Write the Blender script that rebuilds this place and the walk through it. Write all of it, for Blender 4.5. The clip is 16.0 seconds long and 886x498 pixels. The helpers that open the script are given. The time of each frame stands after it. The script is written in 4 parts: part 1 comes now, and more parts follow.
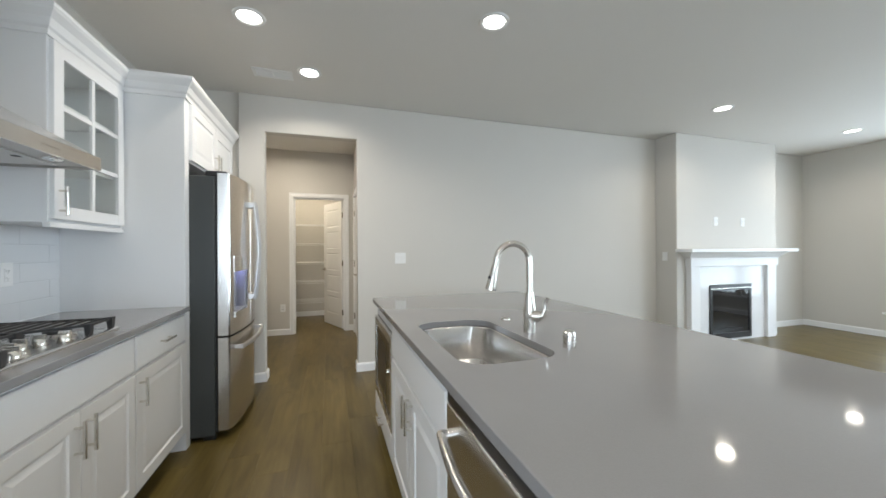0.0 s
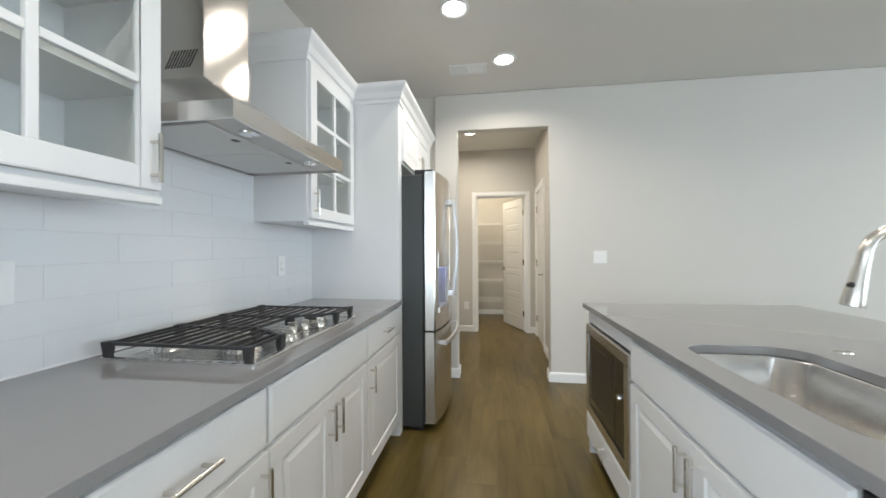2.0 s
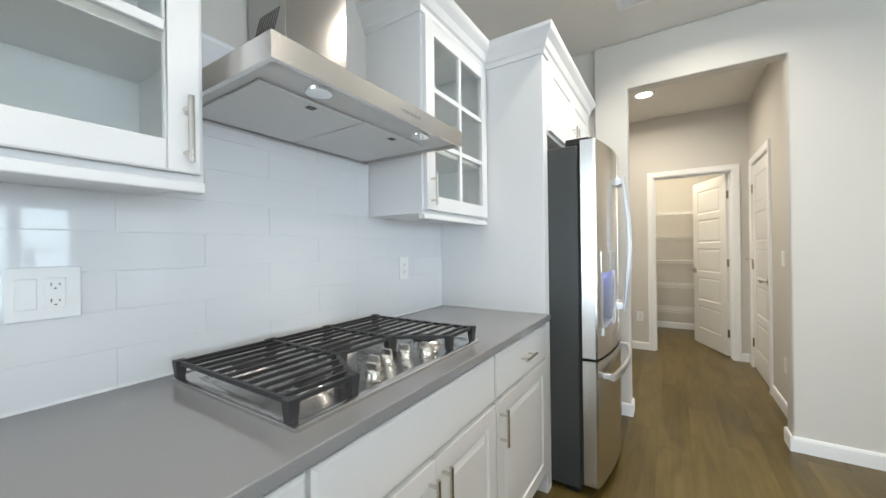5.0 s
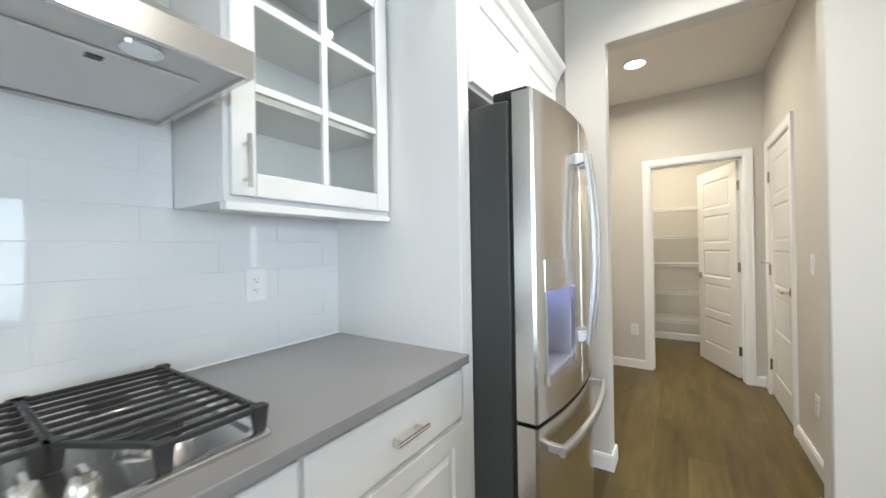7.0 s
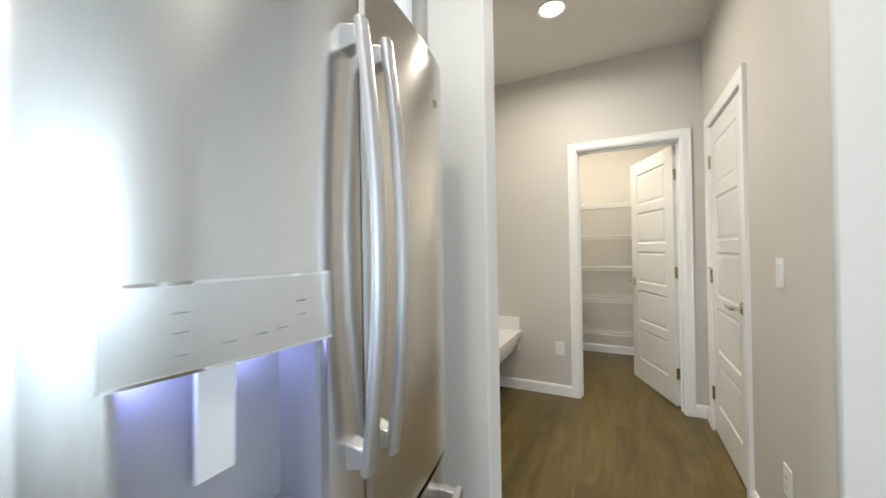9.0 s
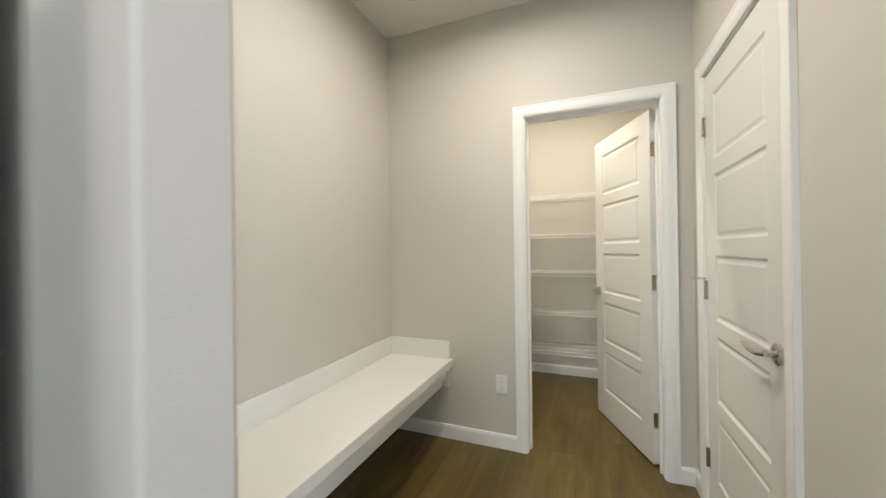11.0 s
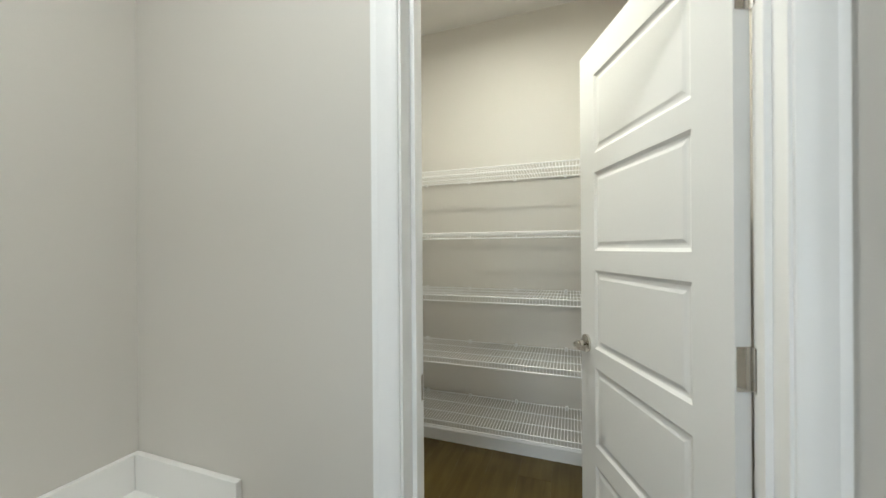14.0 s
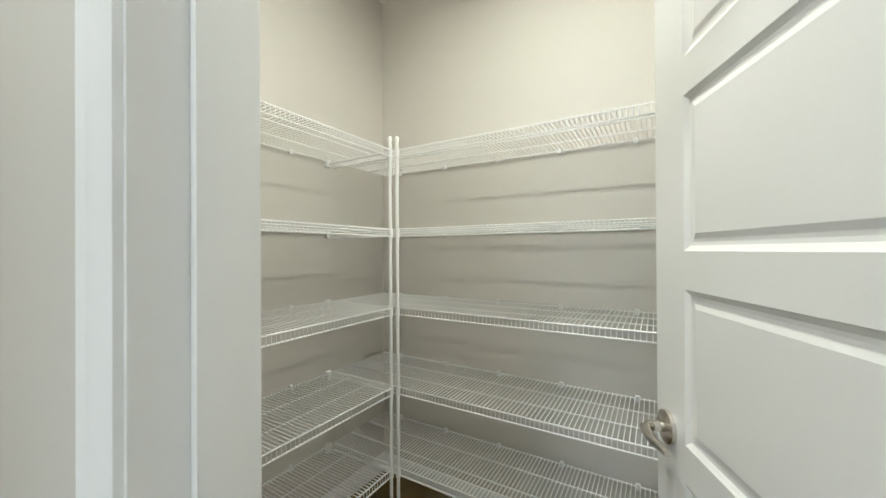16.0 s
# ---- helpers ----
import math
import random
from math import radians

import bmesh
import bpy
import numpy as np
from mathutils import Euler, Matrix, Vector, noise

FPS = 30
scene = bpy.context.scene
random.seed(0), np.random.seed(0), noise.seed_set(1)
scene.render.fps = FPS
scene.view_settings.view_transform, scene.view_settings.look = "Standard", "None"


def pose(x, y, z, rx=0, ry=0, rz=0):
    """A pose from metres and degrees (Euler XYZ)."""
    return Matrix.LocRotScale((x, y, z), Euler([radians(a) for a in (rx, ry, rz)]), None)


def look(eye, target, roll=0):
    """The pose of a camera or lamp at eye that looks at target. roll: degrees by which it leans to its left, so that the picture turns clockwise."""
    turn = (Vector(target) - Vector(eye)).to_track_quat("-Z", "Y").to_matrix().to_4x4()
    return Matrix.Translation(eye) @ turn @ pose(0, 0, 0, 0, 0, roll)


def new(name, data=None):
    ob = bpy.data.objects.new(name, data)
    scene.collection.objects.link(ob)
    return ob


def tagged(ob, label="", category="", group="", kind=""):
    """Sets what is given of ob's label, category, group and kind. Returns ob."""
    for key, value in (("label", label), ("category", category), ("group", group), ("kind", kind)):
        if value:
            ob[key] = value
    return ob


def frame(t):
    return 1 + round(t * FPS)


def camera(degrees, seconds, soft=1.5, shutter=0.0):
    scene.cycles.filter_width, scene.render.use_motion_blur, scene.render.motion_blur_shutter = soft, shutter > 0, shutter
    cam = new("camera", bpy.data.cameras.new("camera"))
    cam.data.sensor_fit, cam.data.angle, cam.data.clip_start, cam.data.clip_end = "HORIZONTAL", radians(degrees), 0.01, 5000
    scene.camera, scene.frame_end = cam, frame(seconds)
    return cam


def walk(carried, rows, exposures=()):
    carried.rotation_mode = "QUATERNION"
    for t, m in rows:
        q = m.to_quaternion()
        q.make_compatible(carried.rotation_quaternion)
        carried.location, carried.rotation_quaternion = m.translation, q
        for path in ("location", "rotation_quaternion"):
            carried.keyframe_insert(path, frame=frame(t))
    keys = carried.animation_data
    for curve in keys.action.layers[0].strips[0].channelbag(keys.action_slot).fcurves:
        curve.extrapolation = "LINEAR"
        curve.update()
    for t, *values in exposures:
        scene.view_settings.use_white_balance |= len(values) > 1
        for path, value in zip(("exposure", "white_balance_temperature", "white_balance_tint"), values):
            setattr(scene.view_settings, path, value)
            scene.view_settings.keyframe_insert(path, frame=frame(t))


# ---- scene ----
cam = camera(102.2, 16.0, shutter=0.3)
PATH = [
    (0, (0.001, -0.166, 1.268), (0.609, 1.739, 1.269), -0.3),
    (0.5, (-0.067, -0.102, 1.25), (0.369, 1.85, 1.254), -0.3),
    (1, (-0.119, -0.02, 1.242), (0.081, 1.97, 1.244), -0.2),
    (1.5, (-0.172, 0.066, 1.237), (-0.217, 2.065, 1.24), -0.4),
    (2, (-0.24, 0.16, 1.242), (-0.521, 2.14, 1.25), -0.3),
    (2.5, (-0.282, 0.243, 1.238), (-0.776, 2.18, 1.247), -0.3),
    (3, (-0.332, 0.313, 1.234), (-0.989, 2.202, 1.242), -0.2),
    (3.5, (-0.374, 0.392, 1.221), (-1.169, 2.227, 1.23), -0.1),
    (6, (-0.289, 1.001, 1.264), (-1.423, 2.648, 1.262), -1.1),
    (6.5, (-0.277, 1.213, 1.263), (-1.401, 2.867, 1.265), -1.0),
    (7, (-0.246, 1.447, 1.268), (-1.354, 3.113, 1.269), -1.0),
    (7.5, (-0.205, 1.712, 1.282), (-1.282, 3.397, 1.291), -1.0),
    (8, (-0.177, 1.950, 1.253), (-1.218, 3.658, 1.266), -0.7),
    (8.5, (-0.154, 2.218, 1.265), (-1.145, 3.955, 1.268), -0.7),
    (9, (-0.172, 2.466, 1.255), (-1.065, 4.256, 1.263), -1.0),
    (11.5, (-0.147, 3.663, 1.254), (-0.866, 5.529, 1.262), -0.7),
    (12, (-0.151, 3.911, 1.266), (-0.83, 5.792, 1.279), -0.7),
    (12.5, (-0.171, 4.151, 1.27), (-0.823, 6.041, 1.283), -0.5),
    (13, (-0.171, 4.395, 1.286), (-0.819, 6.287, 1.294), -0.5),
    (13.5, (-0.143, 4.642, 1.297), (-0.802, 6.53, 1.294), -0.6),
    (14, (-0.115, 4.887, 1.297), (-0.792, 6.769, 1.295), -0.4),
    (14.5, (-0.122, 5.102, 1.288), (-0.835, 6.971, 1.272), -0.2),
    (15, (-0.102, 5.288, 1.292), (-0.950, 7.100, 1.272), -0.3),
    (15.5, (-0.098, 5.432, 1.290), (-1.010, 7.212, 1.290), -0.4),
    (16, (-0.080, 5.517, 1.289), (-1.105, 7.235, 1.296), -0.3),
]
EXPOSURES = [(0, 0.11, 6110, 10), (2, 0.31, 6110, 9.5), (3.5, 0.39, 6120, 9.5), (6, 0.54, 6060, 9), (8, 0.58, 5960, 9), (9, 0.58, 5800, 9), (10.4, 0.52, 5840, 9), (11.5, 0.46, 5900, 8.5), (12.5, 0.46, 5800, 7.5), (14, 0.47, 5230, 3.7), (16, 0.6, 5150, 3.2)]
walk(cam, [(t, look(eye, target, roll)) for t, eye, target, roll in PATH], EXPOSURES)

# ---- light ----
world = bpy.data.worlds.new("sky")
world.use_nodes = True
scene.world = world
wn = world.node_tree.nodes
sky = wn.new("ShaderNodeTexSky")
sky.sky_type, sky.sun_disc = "NISHITA", False
sky.sun_elevation, sky.sun_rotation = radians(50), radians(200)
world.node_tree.links.new(sky.outputs[0], wn["Background"].inputs[0])
wn["Background"].inputs[1].default_value = 0.12
sun = new("sun", bpy.data.lights.new("sun", "SUN"))
sun.data.energy, sun.data.angle, sun.data.color = 2.5, radians(0.5), (1, 0.95, 0.88)
sun.matrix_world = look((0, -6, 9), (0, 0, 0))
CEIL = 2.77
WINDOW_POWER, CAN_POWER, HALL_POWER, PANTRY_POWER = 262, 7.6, 14.5, 16.5


def area_lamp(name, eye, target, power, sx, sy, color, shape="RECTANGLE", spread=180):
    lamp = new(name, bpy.data.lights.new(name, "AREA"))
    lamp.data.shape, lamp.data.energy, lamp.data.color = shape, power, color
    lamp.data.size, lamp.data.size_y, lamp.data.spread = sx, sy, radians(spread)
    lamp.matrix_world = look(eye, target)
    return lamp


WINDOWS_EAST = [(-3.4, -1.75), (-1.65, 0.0), (0.99, 1.94), (2.0, 2.72)]   # y ranges in the far wall; the first two are unseen, added for fill
WINDOW_SHARE = [0.40, 0.38, 0.13, 0.09]   # two panes beside the hearth turned down so the chimney breast isn't overlit
for (a, b), share in zip(WINDOWS_EAST, WINDOW_SHARE):
    area_lamp("window_light", (7.56, (a + b) / 2, 1.35), (0, (a + b) / 2, 1.2), WINDOW_POWER * share, b - a - 0.06, 1.9, (0.82, 0.92, 1.0))
# added south lamp at an unseen window, brightening the aisle and side panel
area_lamp("window_light", (-0.1, -4.08, 1.12), (-0.1, 0, 1.12), WINDOW_POWER * 0.18, 2.3, 2.0, (0.83, 0.92, 1.0))
# unseen west lamp, placed to give the island fronts their cool light
area_lamp("window_light", (-1.59, -2.1, 1.12), (0, -2.1, 1.12), WINDOW_POWER * 0.27, 2.3, 2.0, (0.80, 0.90, 1.0))
# last four are unseen lamps, added in line with the visible ones
CANS = [(-0.48, 2.40), (1.05, 1.98), (-0.15, 3.06), (4.05, 2.58), (6.45, 2.62), (-0.48, 0.2), (1.05, 0.0), (4.05, -0.4), (6.45, -0.4)]
for x, y in CANS:
    area_lamp("can_light", (x, y, CEIL - 0.012), (x, y, 0), CAN_POWER, 0.13, 0.13, (1.0, 0.89, 0.73), "DISK", 150)
area_lamp("can_light", (-0.54, 4.80, CEIL - 0.012), (-0.54, 4.8, 0), HALL_POWER, 0.13, 0.13, (1.0, 0.86, 0.67), "DISK", 168)
area_lamp("can_light", (-0.40, 6.22, CEIL - 0.012), (-0.40, 6.22, 0), PANTRY_POWER, 0.05, 0.05, (1.0, 0.84, 0.60), "DISK", 170)


# ---- materials ----
def material(name, base, rough=0.5, metal=0.0, vary=0.05, scale=6.0, fine=0.0, fine_scale=200.0, bump=0.0, stretch=(1, 1, 1), per_piece=0.0, coat=0.0, rough_vary=0.0, spec=0.5, brushed=0.0):
    m = bpy.data.materials.new(name)
    m.use_nodes = True
    t = m.node_tree
    n, l = t.nodes, t.links
    p = n["Principled BSDF"]
    p.inputs["Roughness"].default_value, p.inputs["Metallic"].default_value = rough, metal
    p.inputs["Coat Weight"].default_value = coat
    p.inputs["Coat Roughness"].default_value = 0.12
    p.inputs["Specular IOR Level"].default_value = spec
    if brushed:
        tan = n.new("ShaderNodeTangent")
        tan.direction_type, tan.axis = "RADIAL", "Z"
        p.inputs["Anisotropic"].default_value = brushed
        p.inputs["Anisotropic Rotation"].default_value = 0.25
        l.new(tan.outputs[0], p.inputs["Tangent"])
    co = n.new("ShaderNodeTexCoord")
    mp = n.new("ShaderNodeMapping")
    mp.inputs["Scale"].default_value = stretch
    l.new(co.outputs["Object"], mp.inputs["Vector"])
    big = n.new("ShaderNodeTexNoise")
    big.inputs["Scale"].default_value, big.inputs["Detail"].default_value = scale, 4
    l.new(mp.outputs[0], big.inputs["Vector"])
    small = n.new("ShaderNodeTexNoise")
    small.inputs["Scale"].default_value, small.inputs["Detail"].default_value = fine_scale, 3
    l.new(mp.outputs[0], small.inputs["Vector"])
    total = n.new("ShaderNodeMath")
    total.operation = "MULTIPLY_ADD"
    l.new(big.outputs[0], total.inputs[0])
    total.inputs[1].default_value = vary * 2
    add = n.new("ShaderNodeMath")
    add.operation = "MULTIPLY_ADD"
    l.new(small.outputs[0], add.inputs[0])
    add.inputs[1].default_value = fine * 2
    add.inputs[2].default_value = 1 - vary - fine - per_piece
    l.new(add.outputs[0], total.inputs[2])
    last = total.outputs[0]
    if per_piece:
        info = n.new("ShaderNodeObjectInfo")
        pm = n.new("ShaderNodeMath")
        pm.operation = "MULTIPLY_ADD"
        l.new(info.outputs["Random"], pm.inputs[0])
        pm.inputs[1].default_value = per_piece * 2
        l.new(last, pm.inputs[2])
        last = pm.outputs[0]
    mix = n.new("ShaderNodeVectorMath")
    mix.operation = "SCALE"
    mix.inputs[0].default_value = base
    l.new(last, mix.inputs["Scale"])
    l.new(mix.outputs[0], p.inputs["Base Color"])
    if rough_vary:
        rv = n.new("ShaderNodeMath")
        rv.operation = "MULTIPLY_ADD"
        l.new(small.outputs[0], rv.inputs[0])
        rv.inputs[1].default_value, rv.inputs[2].default_value = rough_vary * 2, rough - rough_vary
        l.new(rv.outputs[0], p.inputs["Roughness"])
    if bump:
        b = n.new("ShaderNodeBump")
        b.inputs["Strength"].default_value, b.inputs["Distance"].default_value = bump, 0.002
        l.new(small.outputs[0], b.inputs["Height"])
        l.new(b.outputs[0], p.inputs["Normal"])
    return m


def glass_material(name, tint=(0.96, 0.98, 0.97)):
    m = bpy.data.materials.new(name)
    m.use_nodes = True
    n, l = m.node_tree.nodes, m.node_tree.links
    n.clear()
    out, mix, tr, gl, lw, pw, ad = (n.new("ShaderNode" + k) for k in ("OutputMaterial", "MixShader", "BsdfTransparent", "BsdfGlossy", "LayerWeight", "Math", "Math"))
    tr.inputs[0].default_value = (*tint, 1)
    gl.inputs["Roughness"].default_value = 0.02
    pw.operation, ad.operation = "POWER", "MULTIPLY_ADD"
    pw.inputs[1].default_value, ad.inputs[1].default_value, ad.inputs[2].default_value = 4.0, 0.85, 0.035
    l.new(lw.outputs["Facing"], pw.inputs[0])
    l.new(pw.outputs[0], ad.inputs[0])
    l.new(ad.outputs[0], mix.inputs[0])
    l.new(tr.outputs[0], mix.inputs[1])
    l.new(gl.outputs[0], mix.inputs[2])
    l.new(mix.outputs[0], out.inputs[0])
    return m


def glow_material(name, color, strength):
    m = bpy.data.materials.new(name)
    m.use_nodes = True
    p = m.node_tree.nodes["Principled BSDF"]
    p.inputs["Base Color"].default_value = (0.8, 0.8, 0.8, 1)
    p.inputs["Emission Color"].default_value, p.inputs["Emission Strength"].default_value = (*color, 1), strength
    return m


def plank_material():
    """Brown oak-look laminate: long soft grain along the plank, darker cathedral streaks, a tone of its own for each plank."""
    m = bpy.data.materials.new("brown_laminate_plank")
    m.use_nodes = True
    n, l = m.node_tree.nodes, m.node_tree.links
    p = n["Principled BSDF"]
    co, info, shift = n.new("ShaderNodeTexCoord"), n.new("ShaderNodeObjectInfo"), n.new("ShaderNodeVectorMath")
    shift.operation = "MULTIPLY_ADD"
    shift.inputs[1].default_value = (3.0, 7.0, 0.0)
    l.new(info.outputs["Random"], shift.inputs[0])
    l.new(co.outputs["Object"], shift.inputs[2])

    def grain(scale, stretch, detail, distort):
        mp, nz = n.new("ShaderNodeMapping"), n.new("ShaderNodeTexNoise")
        mp.inputs["Scale"].default_value = stretch
        nz.inputs["Scale"].default_value, nz.inputs["Detail"].default_value, nz.inputs["Distortion"].default_value = scale, detail, distort
        l.new(shift.outputs[0], mp.inputs["Vector"])
        l.new(mp.outputs[0], nz.inputs["Vector"])
        return nz.outputs[0]

    broad, streak, fine = grain(2.0, (4.0, 0.9, 1), 3, 0.6), grain(5.0, (7.0, 0.45, 1), 4, 0.4), grain(40.0, (8.0, 0.35, 1), 2, 0.0)

    def madd(a, k, c):
        q = n.new("ShaderNodeMath")
        q.operation = "MULTIPLY_ADD"
        l.new(a, q.inputs[0])
        q.inputs[1].default_value = k
        if isinstance(c, float):
            q.inputs[2].default_value = c
        else:
            l.new(c, q.inputs[2])
        return q.outputs[0]

    tone = madd(broad, 0.85, madd(streak, 0.5, madd(fine, 0.2, madd(info.outputs["Random"], 0.14, -0.335))))
    ramp = n.new("ShaderNodeValToRGB")
    el = ramp.color_ramp.elements
    el[0].position, el[0].color = 0.12, (0.050, 0.034, 0.0100, 1)
    el[1].position, el[1].color = 0.88, (0.180, 0.132, 0.043, 1)
    mid = el.new(0.5)
    mid.color = (0.110, 0.079, 0.0225, 1)
    l.new(tone, ramp.inputs[0])
    l.new(ramp.outputs[0], p.inputs["Base Color"])
    l.new(madd(fine, 0.12, 0.25), p.inputs["Roughness"])
    p.inputs["Specular IOR Level"].default_value = 0.35
    b = n.new("ShaderNodeBump")
    b.inputs["Strength"].default_value, b.inputs["Distance"].default_value = 0.06, 0.002
    l.new(fine, b.inputs["Height"])
    l.new(b.outputs[0], p.inputs["Normal"])
    return m


WALL = material("greige_wall_paint", (0.61, 0.585, 0.54), 0.62, vary=0.015, scale=1.5, fine=0.015, fine_scale=260, bump=0.18)
CEILING = material("ceiling_paint", (0.72, 0.70, 0.665), 0.8, vary=0.015, scale=1.2, fine=0.02, fine_scale=120, bump=0.25)
TRIM = material("white_semigloss_paint", (0.85, 0.85, 0.845), 0.38, vary=0.01, scale=4, fine=0.008, fine_scale=140, bump=0.008)
CABINET = material("white_cabinet_lacquer", (0.78, 0.78, 0.78), 0.30, vary=0.012, scale=3, fine=0.01, fine_scale=90, bump=0.04)
DOORPAINT = material("white_door_paint", (0.76, 0.755, 0.74), 0.36, vary=0.012, scale=4, fine=0.012, fine_scale=120, bump=0.06)
BENCHPAINT = material("white_bench_laminate", (0.80, 0.79, 0.765), 0.4, vary=0.012, scale=4, fine=0.01, fine_scale=150, bump=0.03)
QUARTZ = material("grey_quartz", (0.235, 0.232, 0.235), 0.065, vary=0.03, scale=5, fine=0.07, fine_scale=420, rough_vary=0.012)
TILE = material("white_glazed_tile", (0.73, 0.74, 0.75), 0.035, vary=0.008, scale=8, fine=0.006, fine_scale=9, bump=0.03, per_piece=0.003)
GROUT = material("pale_grout", (0.78, 0.785, 0.79), 0.85, vary=0.04, scale=30, fine=0.05, fine_scale=300, bump=0.3)
PLANK = plank_material()
STEEL = material("brushed_stainless_steel", (0.68, 0.665, 0.645), 0.26, 1.0, vary=0.03, scale=4, fine=0.02, fine_scale=60, bump=0.004, stretch=(12, 0.5, 12), rough_vary=0.03)
STEEL_V = material("vertical_brushed_stainless_steel", (0.70, 0.685, 0.66), 0.24, 1.0, vary=0.03, scale=3, fine=0.02, fine_scale=60, bump=0.004, stretch=(12, 12, 0.4), rough_vary=0.03, brushed=0.75)
STEEL_HOOD = material("satin_hood_steel", (0.52, 0.507, 0.49), 0.16, 1.0, vary=0.03, scale=3, fine=0.02, fine_scale=60, bump=0.004, stretch=(12, 12, 0.4), rough_vary=0.03, brushed=0.6)
STEEL_BAR = material("satin_steel_bar", (0.62, 0.62, 0.63), 0.40, 1.0, vary=0.03, scale=6, fine=0.02, fine_scale=80)
NICKEL = material("satin_nickel", (0.66, 0.63, 0.58), 0.22, 1.0, vary=0.03, scale=20, fine=0.02, fine_scale=200)
CHROME = material("polished_chrome", (0.78, 0.78, 0.78), 0.06, 1.0, vary=0.02, scale=10)
GREY_SIDE = material("dark_grey_painted_steel", (0.050, 0.054, 0.053), 0.42, 0.2, vary=0.04, scale=5, fine=0.06, fine_scale=350, bump=0.15)
IRON = material("black_cast_iron", (0.022, 0.022, 0.023), 0.5, vary=0.1, scale=20, fine=0.1, fine_scale=260, bump=0.25)
BLACK = material("black_plastic", (0.015, 0.015, 0.016), 0.3, vary=0.1, scale=10)
BLACK_GLASS = material("black_oven_glass", (0.012, 0.012, 0.013), 0.05, vary=0.1, scale=4)
GASKET = material("black_rubber_gasket", (0.02, 0.02, 0.02), 0.7, vary=0.1, scale=30)
PLASTIC = material("white_plastic", (0.80, 0.80, 0.79), 0.3, vary=0.01, scale=20)
WELL = material("silver_grey_plastic", (0.36, 0.36, 0.38), 0.3, 0.3, vary=0.03, scale=8)
MARK = material("grey_print", (0.24, 0.24, 0.25), 0.4, vary=0.05, scale=20)
SLOT = material("grey_outlet_slot", (0.16, 0.16, 0.16), 0.5, vary=0.1, scale=20)
WIRE = material("white_vinyl_coated_wire", (0.82, 0.82, 0.81), 0.35, vary=0.02, scale=30)
# near-black colour that paints the shade in the toe recesses
TOE_SHADE = material("painted_toe_shade", (0.05, 0.045, 0.04), 0.8, vary=0.1, scale=10)
FILTER = material("grey_hood_filter_mesh", (0.74, 0.74, 0.74), 0.45, 0.15, vary=0.04, scale=12, fine=0.12, fine_scale=500, bump=0.4)
STONE = material("white_hearth_tile", (0.78, 0.78, 0.78), 0.12, vary=0.02, scale=3, fine=0.01, fine_scale=60)
GLASS = glass_material("clear_glass")
LENS = glow_material("lit_lamp_lens", (1.0, 0.93, 0.82), 9)
LED = glow_material("blue_white_led", (0.42, 0.46, 1.0), 80)
LAWN = material("lawn", (0.07, 0.11, 0.03), 0.9, vary=0.2, scale=1.0, fine=0.2, fine_scale=30)


# ---- mesh tools ----
def same(u, w, v):
    return (u, w, v)


def face_east(x, y0):
    """Local u runs along +y from y0, w stands out towards +x from x."""
    return lambda u, w, v: (x + w, y0 + u, v)


def face_west(x, y0):
    return lambda u, w, v: (x - w, y0 + u, v)


def box(x0, x1, y0, y1, z0, z1, T=same):
    v = [T(x, y, z) for z in (z0, z1) for y in (y0, y1) for x in (x0, x1)]
    return v, [(0, 2, 3, 1), (4, 5, 7, 6), (0, 1, 5, 4), (2, 6, 7, 3), (0, 4, 6, 2), (1, 3, 7, 5)]


def tube(points, r, n=8, T=same):
    """A round bar along the points, closed at the ends; r may be a list."""
    pts = [Vector(T(*p)) for p in points]
    rs = r if isinstance(r, (list, tuple)) else [r] * len(pts)
    verts, faces = [], []
    side = None
    for i, p in enumerate(pts):
        d = (pts[min(i + 1, len(pts) - 1)] - pts[max(i - 1, 0)]).normalized()
        if side is None:
            side = d.orthogonal().normalized()
        side = (side - d * side.dot(d)).normalized()
        up = d.cross(side)
        for k in range(n):
            a = 2 * math.pi * k / n
            verts.append(tuple(p + (side * math.cos(a) + up * math.sin(a)) * rs[i]))
    for i in range(len(pts) - 1):
        for k in range(n):
            faces.append((i * n + k, i * n + (k + 1) % n, (i + 1) * n + (k + 1) % n, (i + 1) * n + k))
    faces += [tuple(range(n))[::-1], tuple((len(pts) - 1) * n + k for k in range(n))]
    return verts, faces


def prism(profile, a, b, T):
    """A closed 2D profile drawn out from a to b; T(s, p, q) gives the place."""
    n = len(profile)
    v = [T(a, *p) for p in profile] + [T(b, *p) for p in profile]
    f = [tuple(range(n))[::-1], tuple(range(n, 2 * n))] + [(i, (i + 1) % n, n + (i + 1) % n, n + i) for i in range(n)]
    return v, f


def hull4(low, high):
    """A block between two four-cornered rings."""
    return list(low) + list(high), [(3, 2, 1, 0), (4, 5, 6, 7)] + [(i, (i + 1) % 4, 4 + (i + 1) % 4, 4 + i) for i in range(4)]


